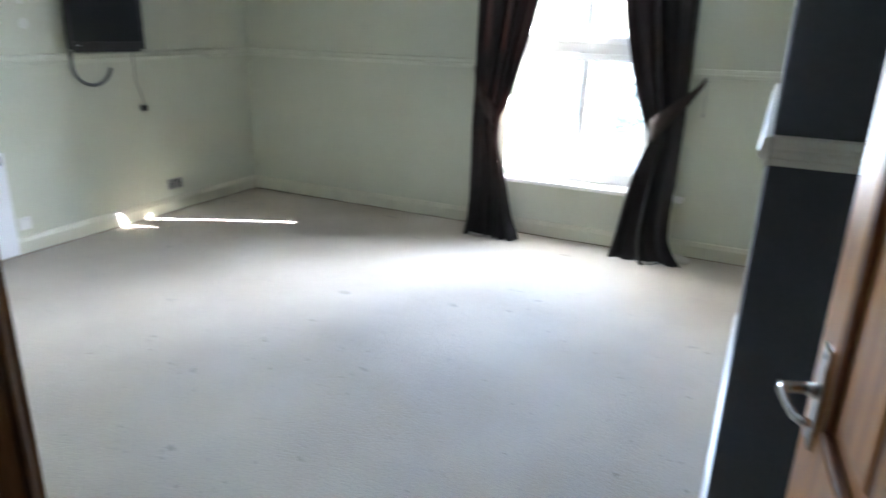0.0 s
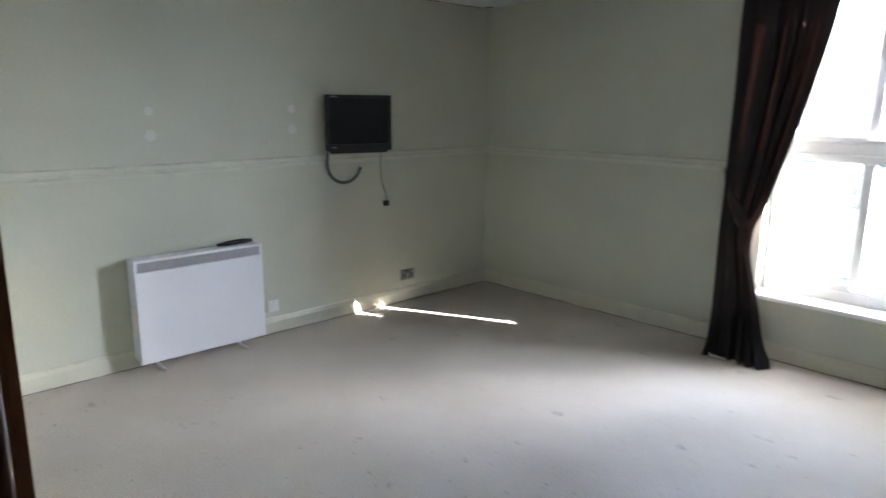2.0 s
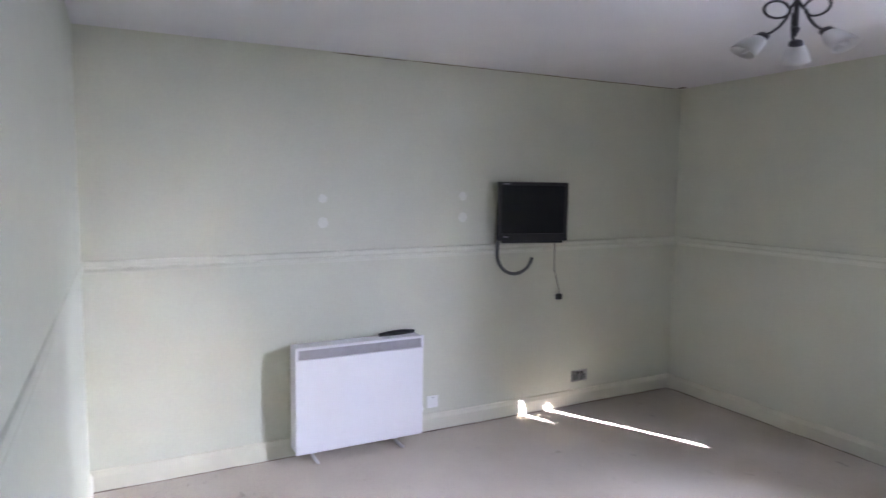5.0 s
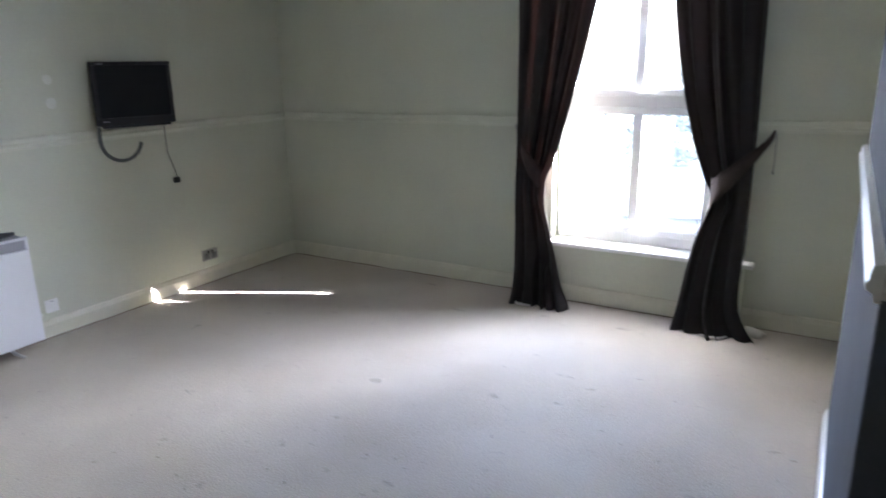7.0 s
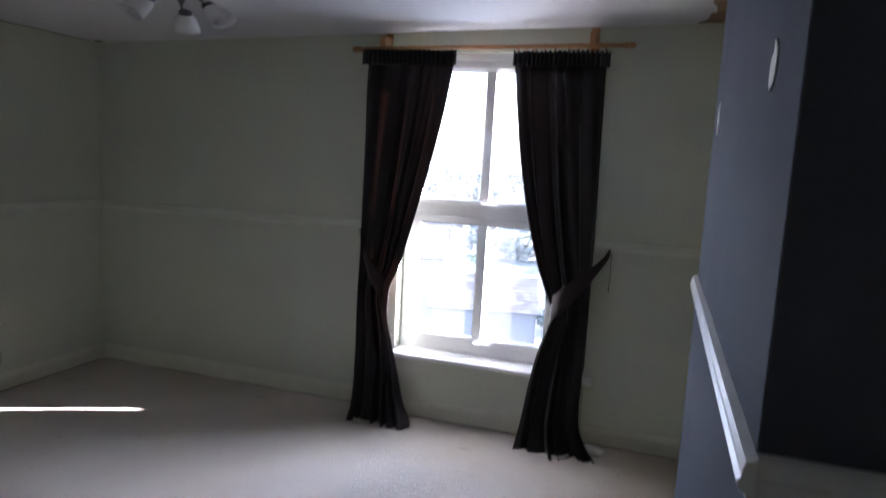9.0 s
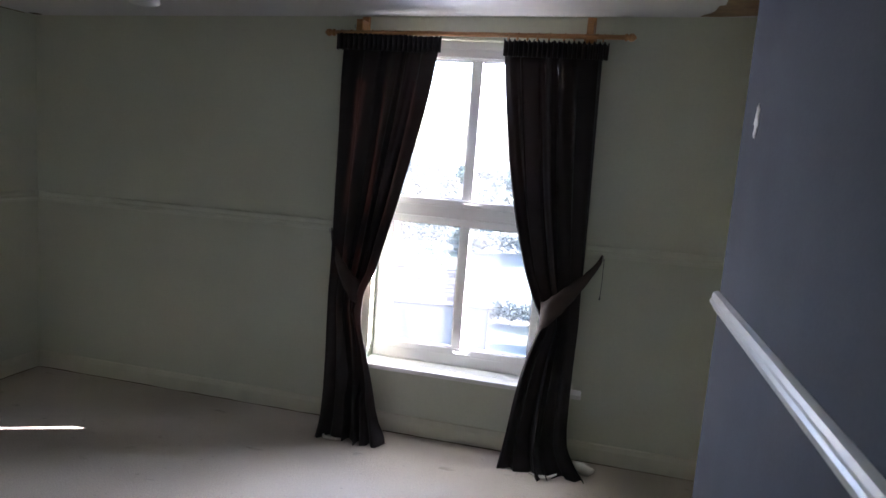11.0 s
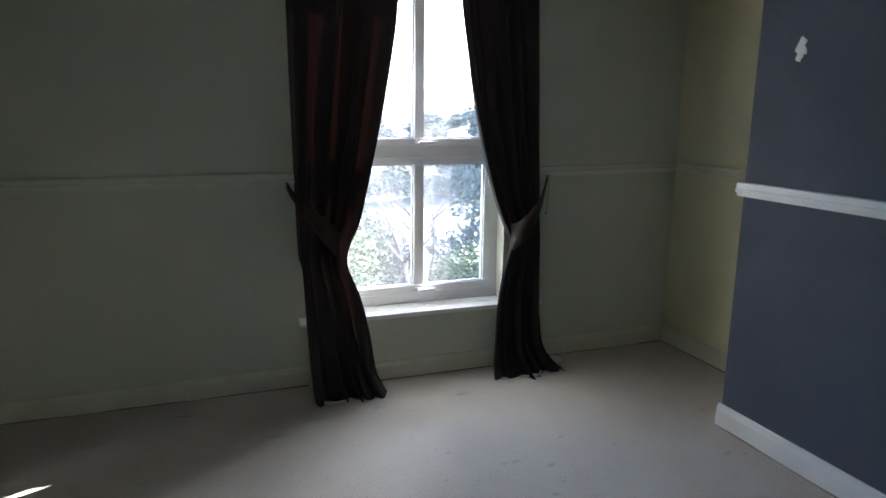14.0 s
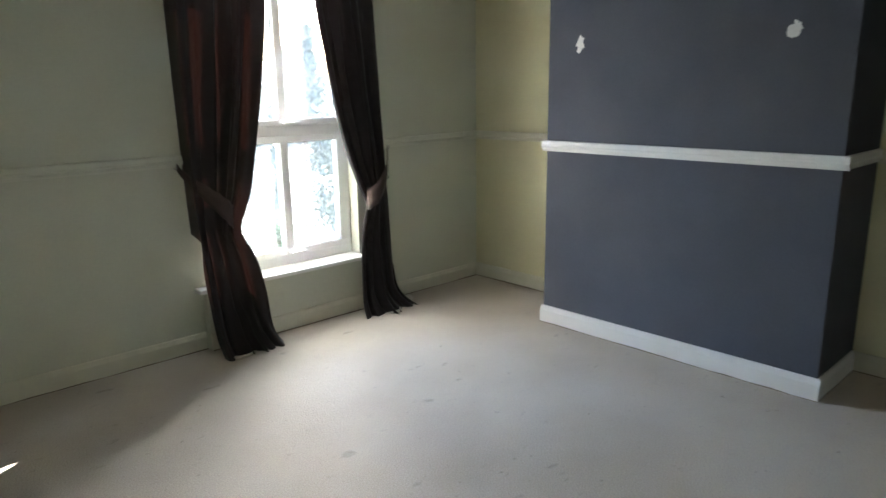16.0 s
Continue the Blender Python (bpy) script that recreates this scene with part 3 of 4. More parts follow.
    cur = thing("curtain", "dark brown full-length curtain held back beside the window", "curtain", pose(0, 0, 0), group="window curtains")
    panel = part("curtain_panel", bm, M_CURTAIN, cur, smooth=True)
    sol = panel.modifiers.new("thickness", "SOLIDIFY")
    sol.thickness = 0.003
    # gathered heading band
    bm = bmesh.new()
    rows = []
    for j in range(5):
        z = 2.355 - 0.085 * j / 4
        row = []
        for i in range(161):
            u = i / 160
            o, i_ = (-0.795, -0.175) if side > 0 else (-0.732, -0.178)
            y = -0.100 + 0.020 * math.sin(u * 2 * math.pi * 21 + 0.6 * math.sin(u * 17)) * (0.6 + 0.4 * abs(j - 2) / 2) - 0.010
            row.append(bm.verts.new((cx + side * (o + (i_ - o) * u), y - 0.022, z + 0.006 * math.sin(u * 131 + seed) * (j == 0))))
        rows.append(row)
    for a, b in zip(rows, rows[1:]):
        for i in range(160):
            bm.faces.new((a[i], a[i + 1], b[i + 1], b[i]))
    head = part("heading_tape", bm, M_CURTAIN, cur, smooth=True)
    head.modifiers.new("thickness", "SOLIDIFY").thickness = 0.004
    # white lining edge on the floor
    xa = cx + side * (-0.70)
    pts = [(xa, -0.27, 0.012), (xa + side * 0.04, -0.325, 0.012), (xa + side * 0.10, -0.335, 0.014), (xa + side * 0.15, -0.31, 0.012)]
    if side < 0:
        lump = [(3.80, -0.14, 0.03), (3.84, -0.19, 0.035), (3.875, -0.20, 0.03), (3.905, -0.16, 0.02)]
        part("lining_fold", tube(lump, [0.02, 0.032, 0.028, 0.012], 9), M_LINING, cur, "pale lining bunched on the carpet", smooth=True)
    part("lining_hem", tube(pts, [0.006, 0.010, 0.009, 0.004], 8), M_LINING, cur, "pale lining showing at the hem", smooth=True)
    return cur


curtain(1, 2)
curtain(-1, 9)


def tieback(side):
    """A shaped band round the waist of a curtain, up to its hook on the wall."""
    cx = 3.01
    ox, oz = (-0.81, 1.195) if side > 0 else (-0.82, 1.205)
    ix, iz = (-0.535, 0.86) if side > 0 else (-0.515, 0.86)
    bm = bmesh.new()
    rows = []
    n = 26
    for k in range(n + 1):
        f = k / n
        # out from the hook, round the front and back behind the curtain
        if f < 0.75:
            g = f / 0.75
            x = ox + (ix - ox) * g
            y = -0.03 - 0.19 * math.sin(min(g * 1.25, 1) * math.pi * 0.5) * (1 if g < 0.85 else 1 - (g - 0.85) * 1.6)
            zc = oz + (iz - oz) * g ** 0.8
        else:
            g = (f - 0.75) / 0.25
            x = ix + 0.012 - 0.15 * g
            y = -0.165 + 0.11 * g
            zc = iz + 0.05 * g
        half = 0.024 + 0.056 * math.sin(math.pi * min(f / 0.75, 1.15) * 0.55) ** 1.5
        rows.append([bm.verts.new((cx + side * x, y, zc + half * s * (1 + 0.05 * math.sin(k * 1.7)))) for s in (-1, -0.4, 0.3, 1)])
    for a, b in zip(rows, rows[1:]):
        for i in range(3):
            bm.faces.new((a[i], a[i + 1], b[i + 1], b[i]))
    bmesh.ops.recalc_face_normals(bm, faces=bm.faces)
    t = thing("curtain_tieback", "brown fabric tieback band hooked to the wall", "tieback", group="tiebacks")
    band = part("band", bm, M_TIE, t, smooth=True)
    band.modifiers.new("thickness", "SOLIDIFY").thickness = 0.005
    hx = cx + side * (ox - 0.004)
    part("hook", tube([(hx, 0.0, oz - 0.01), (hx, -0.03, oz - 0.01), (hx, -0.045, oz + 0.004), (hx, -0.04, oz + 0.018)], 0.004, 8), M_STEEL, t, smooth=True)
    if side < 0:
        part("cord", tube([(hx + 0.006, -0.03, oz), (hx + 0.008, -0.025, oz - 0.12), (hx + 0.006, -0.02, oz - 0.21), (hx + 0.004, -0.018, oz - 0.235)], [0.002, 0.002, 0.002, 0.006], 8), M_CABLE, t, "thin hanging cord")


tieback(1)
tieback(-1)


def curtain_pole():
    p = thing("curtain_pole", "turned pine curtain pole with wooden brackets", "curtain pole", pose(0, 0, 0))
    z, y = 2.366, -0.105
    part("pole", tube([(2.19, y, z), (2.7, y, z + 0.012), (3.3, y, z + 0.020), (3.82, y, z + 0.028)], 0.013, 14), M_POLE, p, smooth=True)
    fin = [(0.013, 0), (0.02, 0.004), (0.02, 0.012), (0.013, 0.018), (0.021, 0.032), (0.020, 0.046), (0.010, 0.058), (0.004, 0.062)]
    part("finial", lathe(fin, 16), M_POLE, p, smooth=True, at=pose(2.192, y, z, 0, -90, 0))
    part("finial", lathe(fin, 16), M_POLE, p, smooth=True, at=pose(3.818, y, z + 0.028, 0, 90, 0))
    for x in (2.345, 3.64):
        zp = z + (x - 2.19) * 0.0172
        bm = boxes((x - 0.024, x + 0.024, -0.022, 0.0, zp - 0.02, ceiling_z(x) - 0.006), (x - 0.019, x + 0.019, y - 0.02, -0.02, zp + 0.011, zp + 0.075), bevel=0.005)
        part("bracket", bm, M_POLE, p)
    rnd = random.Random(4)
    for x0, x1 in ((2.22, 2.83), (3.19, 3.74)):
        for i in range(10):
            x = x0 + (x1 - x0) * (0.03 + 0.94 * ((i + rnd.uniform(-0.28, 0.28)) / 9.0))
            zr = z + (x - 2.19) * 0.0172
            c = [(x + 0.004 * math.sin(a * 0.63), y + 0.021 * math.cos(a * 0.628), zr - 0.005 + 0.021 * math.sin(a * 0.628)) for a in range(10)]
            ring = part("ring", tube(c, 0.0035, 6, closed=True), M_POLE, p, smooth=True)
            part("eyelet", tube([(x, y, zr - 0.026), (x, y - 0.004, zr - 0.036), (x, y - 0.012, zr - 0.042)], 0.0016, 6), M_STEEL, ring)


curtain_pole()
bm = boxes((2.20, 3.83, -0.008, 0.0, 2.385, 2.47), bevel=0.002)
for v in bm.verts:
    v.co.z += (v.co.x - 2.28) * 0.0245
structure("pole_batten", bm, M_WALL, "painted batten above the window", "batten")
for x in (2.275, 3.755):
    ob = part("wall_hook", tube([(x, -0.006, 2.43), (x, -0.02, 2.428), (x + 0.004, -0.026, 2.415), (x + 0.012, -0.022, 2.408)], 0.003, 8), M_STEEL)
    tagged(ob, "small metal hook screwed to the batten", "hook", "batten hooks")

# ---- heater ----


def heater():
    y0, y1, z0, z1, d = -3.174, -2.346, 0.056, 0.70, 0.152
    hob = thing("storage_heater", "white slimline electric storage heater on short feet", "heater", pose(0, 0, 0))
    bm = boxes((0.012, d - 0.02, y0 + 0.006, y1 - 0.006, z0 + 0.004, z1 - 0.006), bevel=0.006)
    part("body", bm, M_HEATER, hob)
    part("front_panel", boxes((d - 0.02, d, y0, y1, z0, z1 - 0.075), bevel=0.006), M_HEATER, hob)
    part("top_frame", boxes((d - 0.02, d, y0, y0 + 0.018, z1 - 0.074, z1), (d - 0.02, d, y1 - 0.018, y1, z1 - 0.074, z1), (d - 0.02, d, y0 + 0.018, y1 - 0.018, z1 - 0.016, z1)), M_HEATER, hob)
    gr = part("grille", boxes((d - 0.018, d - 0.010, y0 + 0.018, y1 - 0.018, z1 - 0.074, z1 - 0.016)), M_GRILLE, hob, "grey louvred air outlet")
    for i in range(7):
        z = z1 - 0.070 + i * 0.0078
        part("slat", boxes((d - 0.012, d - 0.003, y0 + 0.018, y1 - 0.018, z, z + 0.004)), M_GRILLE, gr)
    for y in (y0 + 0.12, y1 - 0.16):
        bm = tube([(0.05, y, 0.075), (0.06, y, 0.03), (0.09, y, 0.012), (d + 0.03, y, 0.010), (d + 0.05, y, 0.016)], [0.012, 0.012, 0.011, 0.010, 0.008], 8)
        part("foot", bm, M_PLASTIC, hob, smooth=True)
    part("cable_clip", tube([(0.04, y1 - 0.02, 0.075), (0.07, y1 + 0.005, 0.05), (0.10, y1 + 0.012, 0.04), (0.06, y1 + 0.015, 0.12), (0.02, y1 + 0.07, 0.17)], 0.005, 8), M_PLASTIC, hob, smooth=True)
    return hob


heater()
bm = tube([(0.07, -2.62, 0.702), (0.075, -2.55, 0.708), (0.078, -2.46, 0.712), (0.075, -2.38, 0.708)], [0.012, 0.02, 0.021, 0.014], 10)
for v in bm.verts:
    v.co.z = 0.701 + (v.co.z - 0.691) * 0.8
ob = tagged(part("remote_control", bm, M_BLACK, smooth=True), "black plastic remote lying on the heater", "remote")

# ---- television ----


def television():
    ang = math.degrees(math.atan2(0.12, 0.495))
    tv = thing("television", "small black flat television on a wall bracket", "television", pose(0.128, -1.511, 1.276, 0, 0, 90 - ang))
    # local: x along the width, -y towards the room
    w, h = 0.505, 0.40
    part("case", boxes((-w / 2, w / 2, -0.012, 0.030, 0.0, h), (-w / 2 + 0.06, w / 2 - 0.06, 0.030, 0.055, 0.05, h - 0.06), bevel=0.008), M_BLACK, tv)
    b = 0.022
    part("bezel", boxes((-w / 2, w / 2, -0.022, -0.012, h - b, h), (-w / 2, w / 2, -0.022, -0.012, 0.0, 0.05), (-w / 2, -w / 2 + b, -0.022, -0.012, 0.05, h - b), (w / 2 - b, w / 2, -0.022, -0.012, 0.05, h - b), bevel=0.003), M_BLACK, tv)
    part("screen", boxes((-w / 2 + b, w / 2 - b, -0.016, -0.013, 0.05, h - b)), M_SCREEN, tv, "dark glossy screen")
    bm = boxes((-w / 2 + 0.03, w / 2 - 0.03, -0.021, 0.02, -0.016, 0.004), bevel=0.007)
    part("speaker_bar", bm, M_BLACK, tv)
    part("badge", boxes((-w / 2 + 0.03, -w / 2 + 0.075, -0.0235, -0.022, h - 0.016, h - 0.010)), M_GRILLE, tv, "pale maker's mark as a bar")
    part("label_bar", boxes((-w / 2 + 0.03, -w / 2 + 0.07, -0.0235, -0.022, 0.026, 0.030)), M_GRILLE, tv)
    part("bracket_plate", boxes((-0.05, 0.05, 0.055, 0.063, 0.14, 0.26)), M_GUNMETAL, tv)
    part("bracket_arm", tube([(0, 0.06, 0.2), (0.02, 0.085, 0.2), (0.035, 0.11, 0.2)], 0.014, 10), M_GUNMETAL, tv)
    return tv


television()
bm = boxes((0.0, 0.012, -1.60, -1.50, 1.42, 1.55), bevel=0.003)
tagged(part("wall_plate", bm, M_GUNMETAL), "dark metal television bracket plate on the wall", "bracket")


def arc(a, b, drop, n=16):
    a, b = Vector(a), Vector(b)
    return [a.lerp(b, k / n) + Vector((0, 0, -drop * (1 - (2 * k / n - 1) ** 2))) for k in range(n + 1)]


loop = [(0.06, -1.745, 1.27), (0.055, -1.745, 1.20)] + [(0.055, -1.595 - 0.15 * math.cos(a * math.pi / 12), 1.185 - 0.145 * math.sin(a * math.pi / 12)) for a in range(13)][:12]
tagged(part("cable_sleeve", tube(loop, 0.012, 10), M_CABLE, smooth=True), "grey corrugated cable sleeve hanging in a loop", "cable")
lead = [(0.12, -1.27, 1.28), (0.04, -1.245, 1.24), (0.035, -1.24, 1.16), (0.03, -1.235, 1.05), (0.03, -1.20, 0.95), (0.028, -1.185, 0.90), (0.026, -1.18, 0.875)]
cable = thing("power_lead", "thin black power lead with a plug hanging loose", "cable", pose(0, 0, 0))
part("flex", tube(lead, 0.0028, 8), M_BLACK, cable, smooth=True)
part("plug", boxes((0.008, 0.04, -1.203, -1.158, 0.825, 0.868), bevel=0.008), M_BLACK, cable, "black mains plug")

# ---- sockets ----


def double_socket(y, z):
    s = thing("double_socket", "brushed steel double wall socket with dark switches", "socket", pose(0.0, y, z, 0, 0, 0))
    part("plate", boxes((0, 0.009, -0.073, 0.073, -0.043, 0.043), bevel=0.003), M_STEEL, s)
    for dy in (-0.036, 0.036):
        part("insert", boxes((0.0085, 0.0105, dy - 0.024, dy + 0.024, -0.030, 0.012), bevel=0.001), M_SOCKETGREY, s, "grey socket insert")
        part("switch", boxes((0.0085, 0.013, dy * 0.5 - 0.007, dy * 0.5 + 0.007, 0.014, 0.034), bevel=0.002), M_BLACK, s)
        part("hole", boxes((0.0100, 0.0108, dy - 0.003, dy + 0.003, 0.0, 0.008), (0.0100, 0.0108, dy - 0.014, dy - 0.008, -0.018, -0.013), (0.0100, 0.0108, dy + 0.008, dy + 0.014, -0.018, -0.013)), M_ROD, s)


double_socket(-0.945, 0.22)
spur = thing("fused_spur", "small white switched outlet beside the heater", "socket", pose(0, -2.2, 0.20))
part("plate", boxes((0, 0.008, -0.041, 0.041, -0.041, 0.041), bevel=0.003), M_PLASTIC, spur)
part("switch", boxes((0.008, 0.012, -0.012, 0.012, 0.008, 0.022), bevel=0.002), M_PLASTIC, spur)
part("neon", boxes((0.008, 0.0095, -0.008, 0.008, 0.027, 0.031)), M_SOCKETGREY, spur, "small dark neon slot")
part("fuse_holder", boxes((0.008, 0.010, -0.012, 0.012, -0.024, -0.010), bevel=0.001), M_PLASTIC, spur)

# ---- ceiling light ----


def ceiling_light(x, y, turn):
    lt = thing("ceiling_light", "dark metal three-arm ceiling light with frosted glass shades", "ceiling light", pose(x, y, ceiling_z(x) - 2.391 * 0.88 - 0.002, 0, 0, turn))
    lt.scale = (1.34, 1.34, 0.88)
    part("ceiling_rose", lathe([(0.045, 2.391), (0.047, 2.383), (0.028, 2.373), (0.012, 2.366)], 24), M_GUNMETAL, lt, smooth=True)
    part("stem", tube([(0, 0, 2.373), (0, 0, 2.19)], 0.008, 12), M_GUNMETAL, lt, smooth=True)
    part("finial", lathe([(0.008, 2.195), (0.014, 2.185), (0.010, 2.17), (0.005, 2.155), (0.001, 2.15)], 14), M_GUNMETAL, lt, smooth=True)
    for k in range(3):
        m = pose(0, 0, 0, 0, 0, 120 * k)
        pts = [(0.007, 0, 2.30), (0.022, 0, 2.265)]
        pts += [(0.060 - 0.038 * math.cos(a), 0.010 * a / 6.3, 2.265 + 0.038 * math.sin(a)) for a in [i * 2 * math.pi / 18 for i in range(1, 19)]]
        pts += [(0.034, 0.010, 2.225), (0.052, 0.010, 2.19), (0.074, 0.008, 2.165), (0.094, 0.004, 2.152)]
        arm = part("arm", tube(pts, 0.005, 10), M_GUNMETAL, lt, smooth=True, at=m)
        tilt = pose(0.092, 0, 2.154, 0, 142, 0)
        part("lamp_cap", lathe([(0.007, -0.010), (0.019, -0.004), (0.022, 0.012), (0.021, 0.018)], 20), M_GUNMETAL, arm, smooth=True, at=tilt)
        sh = part("shade", lathe([(0.019, 0.012), (0.027, 0.026), (0.034, 0.05), (0.038, 0.075), (0.042, 0.098), (0.039, 0.098), (0.035, 0.075), (0.031, 0.05), (0.024, 0.028), (0.017, 0.016)], 28, cap=False), M_FROST, arm, "frosted glass shade", smooth=True, at=tilt)
        part("bulb", lathe([(0.008, 0.015), (0.009, 0.04), (0.014, 0.055), (0.014, 0.075), (0.008, 0.095), (0.002, 0.10)], 16), M_FROST, arm, smooth=True, at=tilt)


ceiling_light(2.15, -1.74, 122)
# ---- outside ----
M_GROUND = mat("pale_concrete_and_grass", (0.065, 0.064, 0.06), 0.9, alt=(0.032, 0.042, 0.018), scale=0.12, fine=0.1, fine_scale=4, bump=0.2, bump_scale=6)
M_SLATE = mat("weathered_slate", (0.060, 0.056, 0.052), 0.95, spec=0.1, vary=0.3, scale=3, fine=0.1, fine_scale=30, bump=0.2)
nt = M_SLATE.node_tree
oi = nt.nodes.new("ShaderNodeObjectInfo")
tone = nt.nodes.new("ShaderNodeMapRange")
tone.inputs[3].default_value, tone.inputs[4].default_value = 0.55, 1.6
nt.links.new(oi.outputs["Random"], tone.inputs[0])
mul = nt.nodes.new("ShaderNodeMix")
mul.data_type, mul.blend_type = "RGBA", "MULTIPLY"
mul.inputs["Factor"].default_value = 1
sp = nt.nodes["Principled BSDF"].inputs["Base Color"]
nt.links.new(sp.links[0].from_socket, mul.inputs["A"])
nt.links.new(tone.outputs[0], mul.inputs["B"])
nt.links.new(mul.outputs["Result"], sp)
M_RENDER = mat("pale_render", (0.13, 0.13, 0.132), 0.9, vary=0.12, scale=1.5, bump=0.2)
M_LEAF = mat("green_leaves", (0.075, 0.105, 0.04), 0.6, vary=0.0, alt=(0.10, 0.12, 0.05), scale=1.2)
M_CONIFER = mat("blue_green_conifer", (0.085, 0.10, 0.085), 0.8, vary=0.0, alt=(0.105, 0.12, 0.095), scale=1.0)
M_BARK = mat("bare_bark", (0.19, 0.155, 0.13), 0.9, vary=0.3, scale=6, bump=0.3)
M_CARPAINT = mat("white_car_paint", (0.75, 0.75, 0.74), 0.25, vary=0.02, scale=3)
M_TYRE = mat("tyre_rubber", (0.02, 0.02, 0.02), 0.8, vary=0.2, scale=20)
M_CARGLASS = mat("car_glass", (0.08, 0.13, 0.17), 0.08, vary=0.1, scale=3)
M_HILL = mat("far_woodland", (0.15, 0.14, 0.115), 0.9, alt=(0.11, 0.125, 0.085), scale=0.15, fine=0.3, fine_scale=1.5)


def ground_z(x, y):
    """A yard under the house, a slope down to the road, and a far hillside."""
    f = min(1.0, max(0.0, (y - 9) / 31))
    z = -3.4 - 7.0 * f * f * (3 - 2 * f)
    z += max(0.0, min(y, 260) - 60) * 0.055
    return z + max(0.0, x - 6) * 0.05 * (1 if y < 40 else 0.4) * min(1, max(0, (y - 4) / 10))


def ground():
    bm = bmesh.new()
    xs = [-400, -200, -90, -50, -30, -20, -12, -6, 0, 6, 10, 14, 20, 30, 50, 90, 200, 400]
    ys = [-300, -60, -10, 0.27, 4, 8, 12, 16, 20, 24, 28, 32, 36, 40, 46, 54, 62, 80, 100, 130, 170, 260, 600]
    g = [[bm.verts.new((x, y, ground_z(x, y))) for x in xs] for y in ys]
    for a, b in zip(g, g[1:]):
        for i in range(len(xs) - 1):
            bm.faces.new((a[i], a[i + 1], b[i + 1], b[i]))
    bmesh.ops.recalc_face_normals(bm, faces=bm.faces)
    return bm


structure("ground", ground(), M_GROUND, "sloping pale yard and grass below the house", "ground")


def leaves(bm, centre, radii, count, size, seed, droop=0.0):
    rnd = random.Random(seed)
    for _ in range(count):
        while True:
            d = Vector((rnd.uniform(-1, 1), rnd.uniform(-1, 1), rnd.uniform(-1, 1)))
            if d.length < 1:
                break
        d *= 0.6 + 0.4 * rnd.random() if d.length > 0.5 else 1
        lump = 1 + 0.35 * noise.noise(d * 2.3 + Vector((seed, 0, 0)))
        c = Vector(centre) + Vector((d.x * radii[0], d.y * radii[1], d.z * radii[2])) * lump
        a = Vector((rnd.uniform(-1, 1), rnd.uniform(-1, 1), rnd.uniform(-1, 0.6) - droop)).normalized()
        b = a.cross(Vector((rnd.uniform(-1, 1), rnd.uniform(-1, 1), rnd.uniform(-1, 1)))).normalized()
        s = size * rnd.uniform(0.6, 1.4)
        vs = [bm.verts.new(c + a * s * p + b * s * q) for p, q in ((-1, 0), (0, 0.45), (1, 0), (0, -0.45))]
        bm.faces.new(vs)


def bush(x, y, r, h, seed, material=M_LEAF, label="leafy green garden shrub"):
    z = ground_z(x, y)
    b = thing("shrub", label, "shrub", pose(x, y, z), group="shrubs")
    bm = bmesh.new()
    rnd = random.Random(seed)
    for k in range(6):
        a = rnd.uniform(0, 6.28)
        leaves(bm, (r * 0.5 * math.cos(a), r * 0.5 * math.sin(a), h * rnd.uniform(0.35, 0.7)), (r * 0.6, r * 0.6, h * 0.42), 1300, 0.045 + 0.018 * r, seed + k)
    part("crown", bm, material, b)
    part("stem", tube([(0, 0, 0), (0.05, 0.03, h * 0.3), (0.1, 0.0, h * 0.6)], [0.06, 0.05, 0.02], 8), M_BARK, b)


def conifer(x, y, h, r, seed):
    z = ground_z(x, y)
    c = thing("conifer_tree", "tall drooping blue-green conifer", "tree", pose(x, y, z), group="conifers")
    part("trunk", tube([(0, 0, 0), (0.05, 0, h * 0.5), (0, 0.03, h * 0.97)], [0.16, 0.10, 0.02], 8), M_BARK, c)
    bm = bmesh.new()
    rnd = random.Random(seed)
    for k in range(64):
        f = rnd.random() ** 0.8
        rr = r * (1 - 0.85 * f) * rnd.uniform(0.55, 1.0)
        a = rnd.uniform(0, 6.28)
        leaves(bm, (rr * 0.6 * math.cos(a), rr * 0.6 * math.sin(a), h * (0.1 + 0.86 * f)), (rr * 0.55 + 0.15, rr * 0.55 + 0.15, h * 0.075), 260, 0.10, seed * 50 + k, 0.9)
    part("crown", bm, M_CONIFER, c)


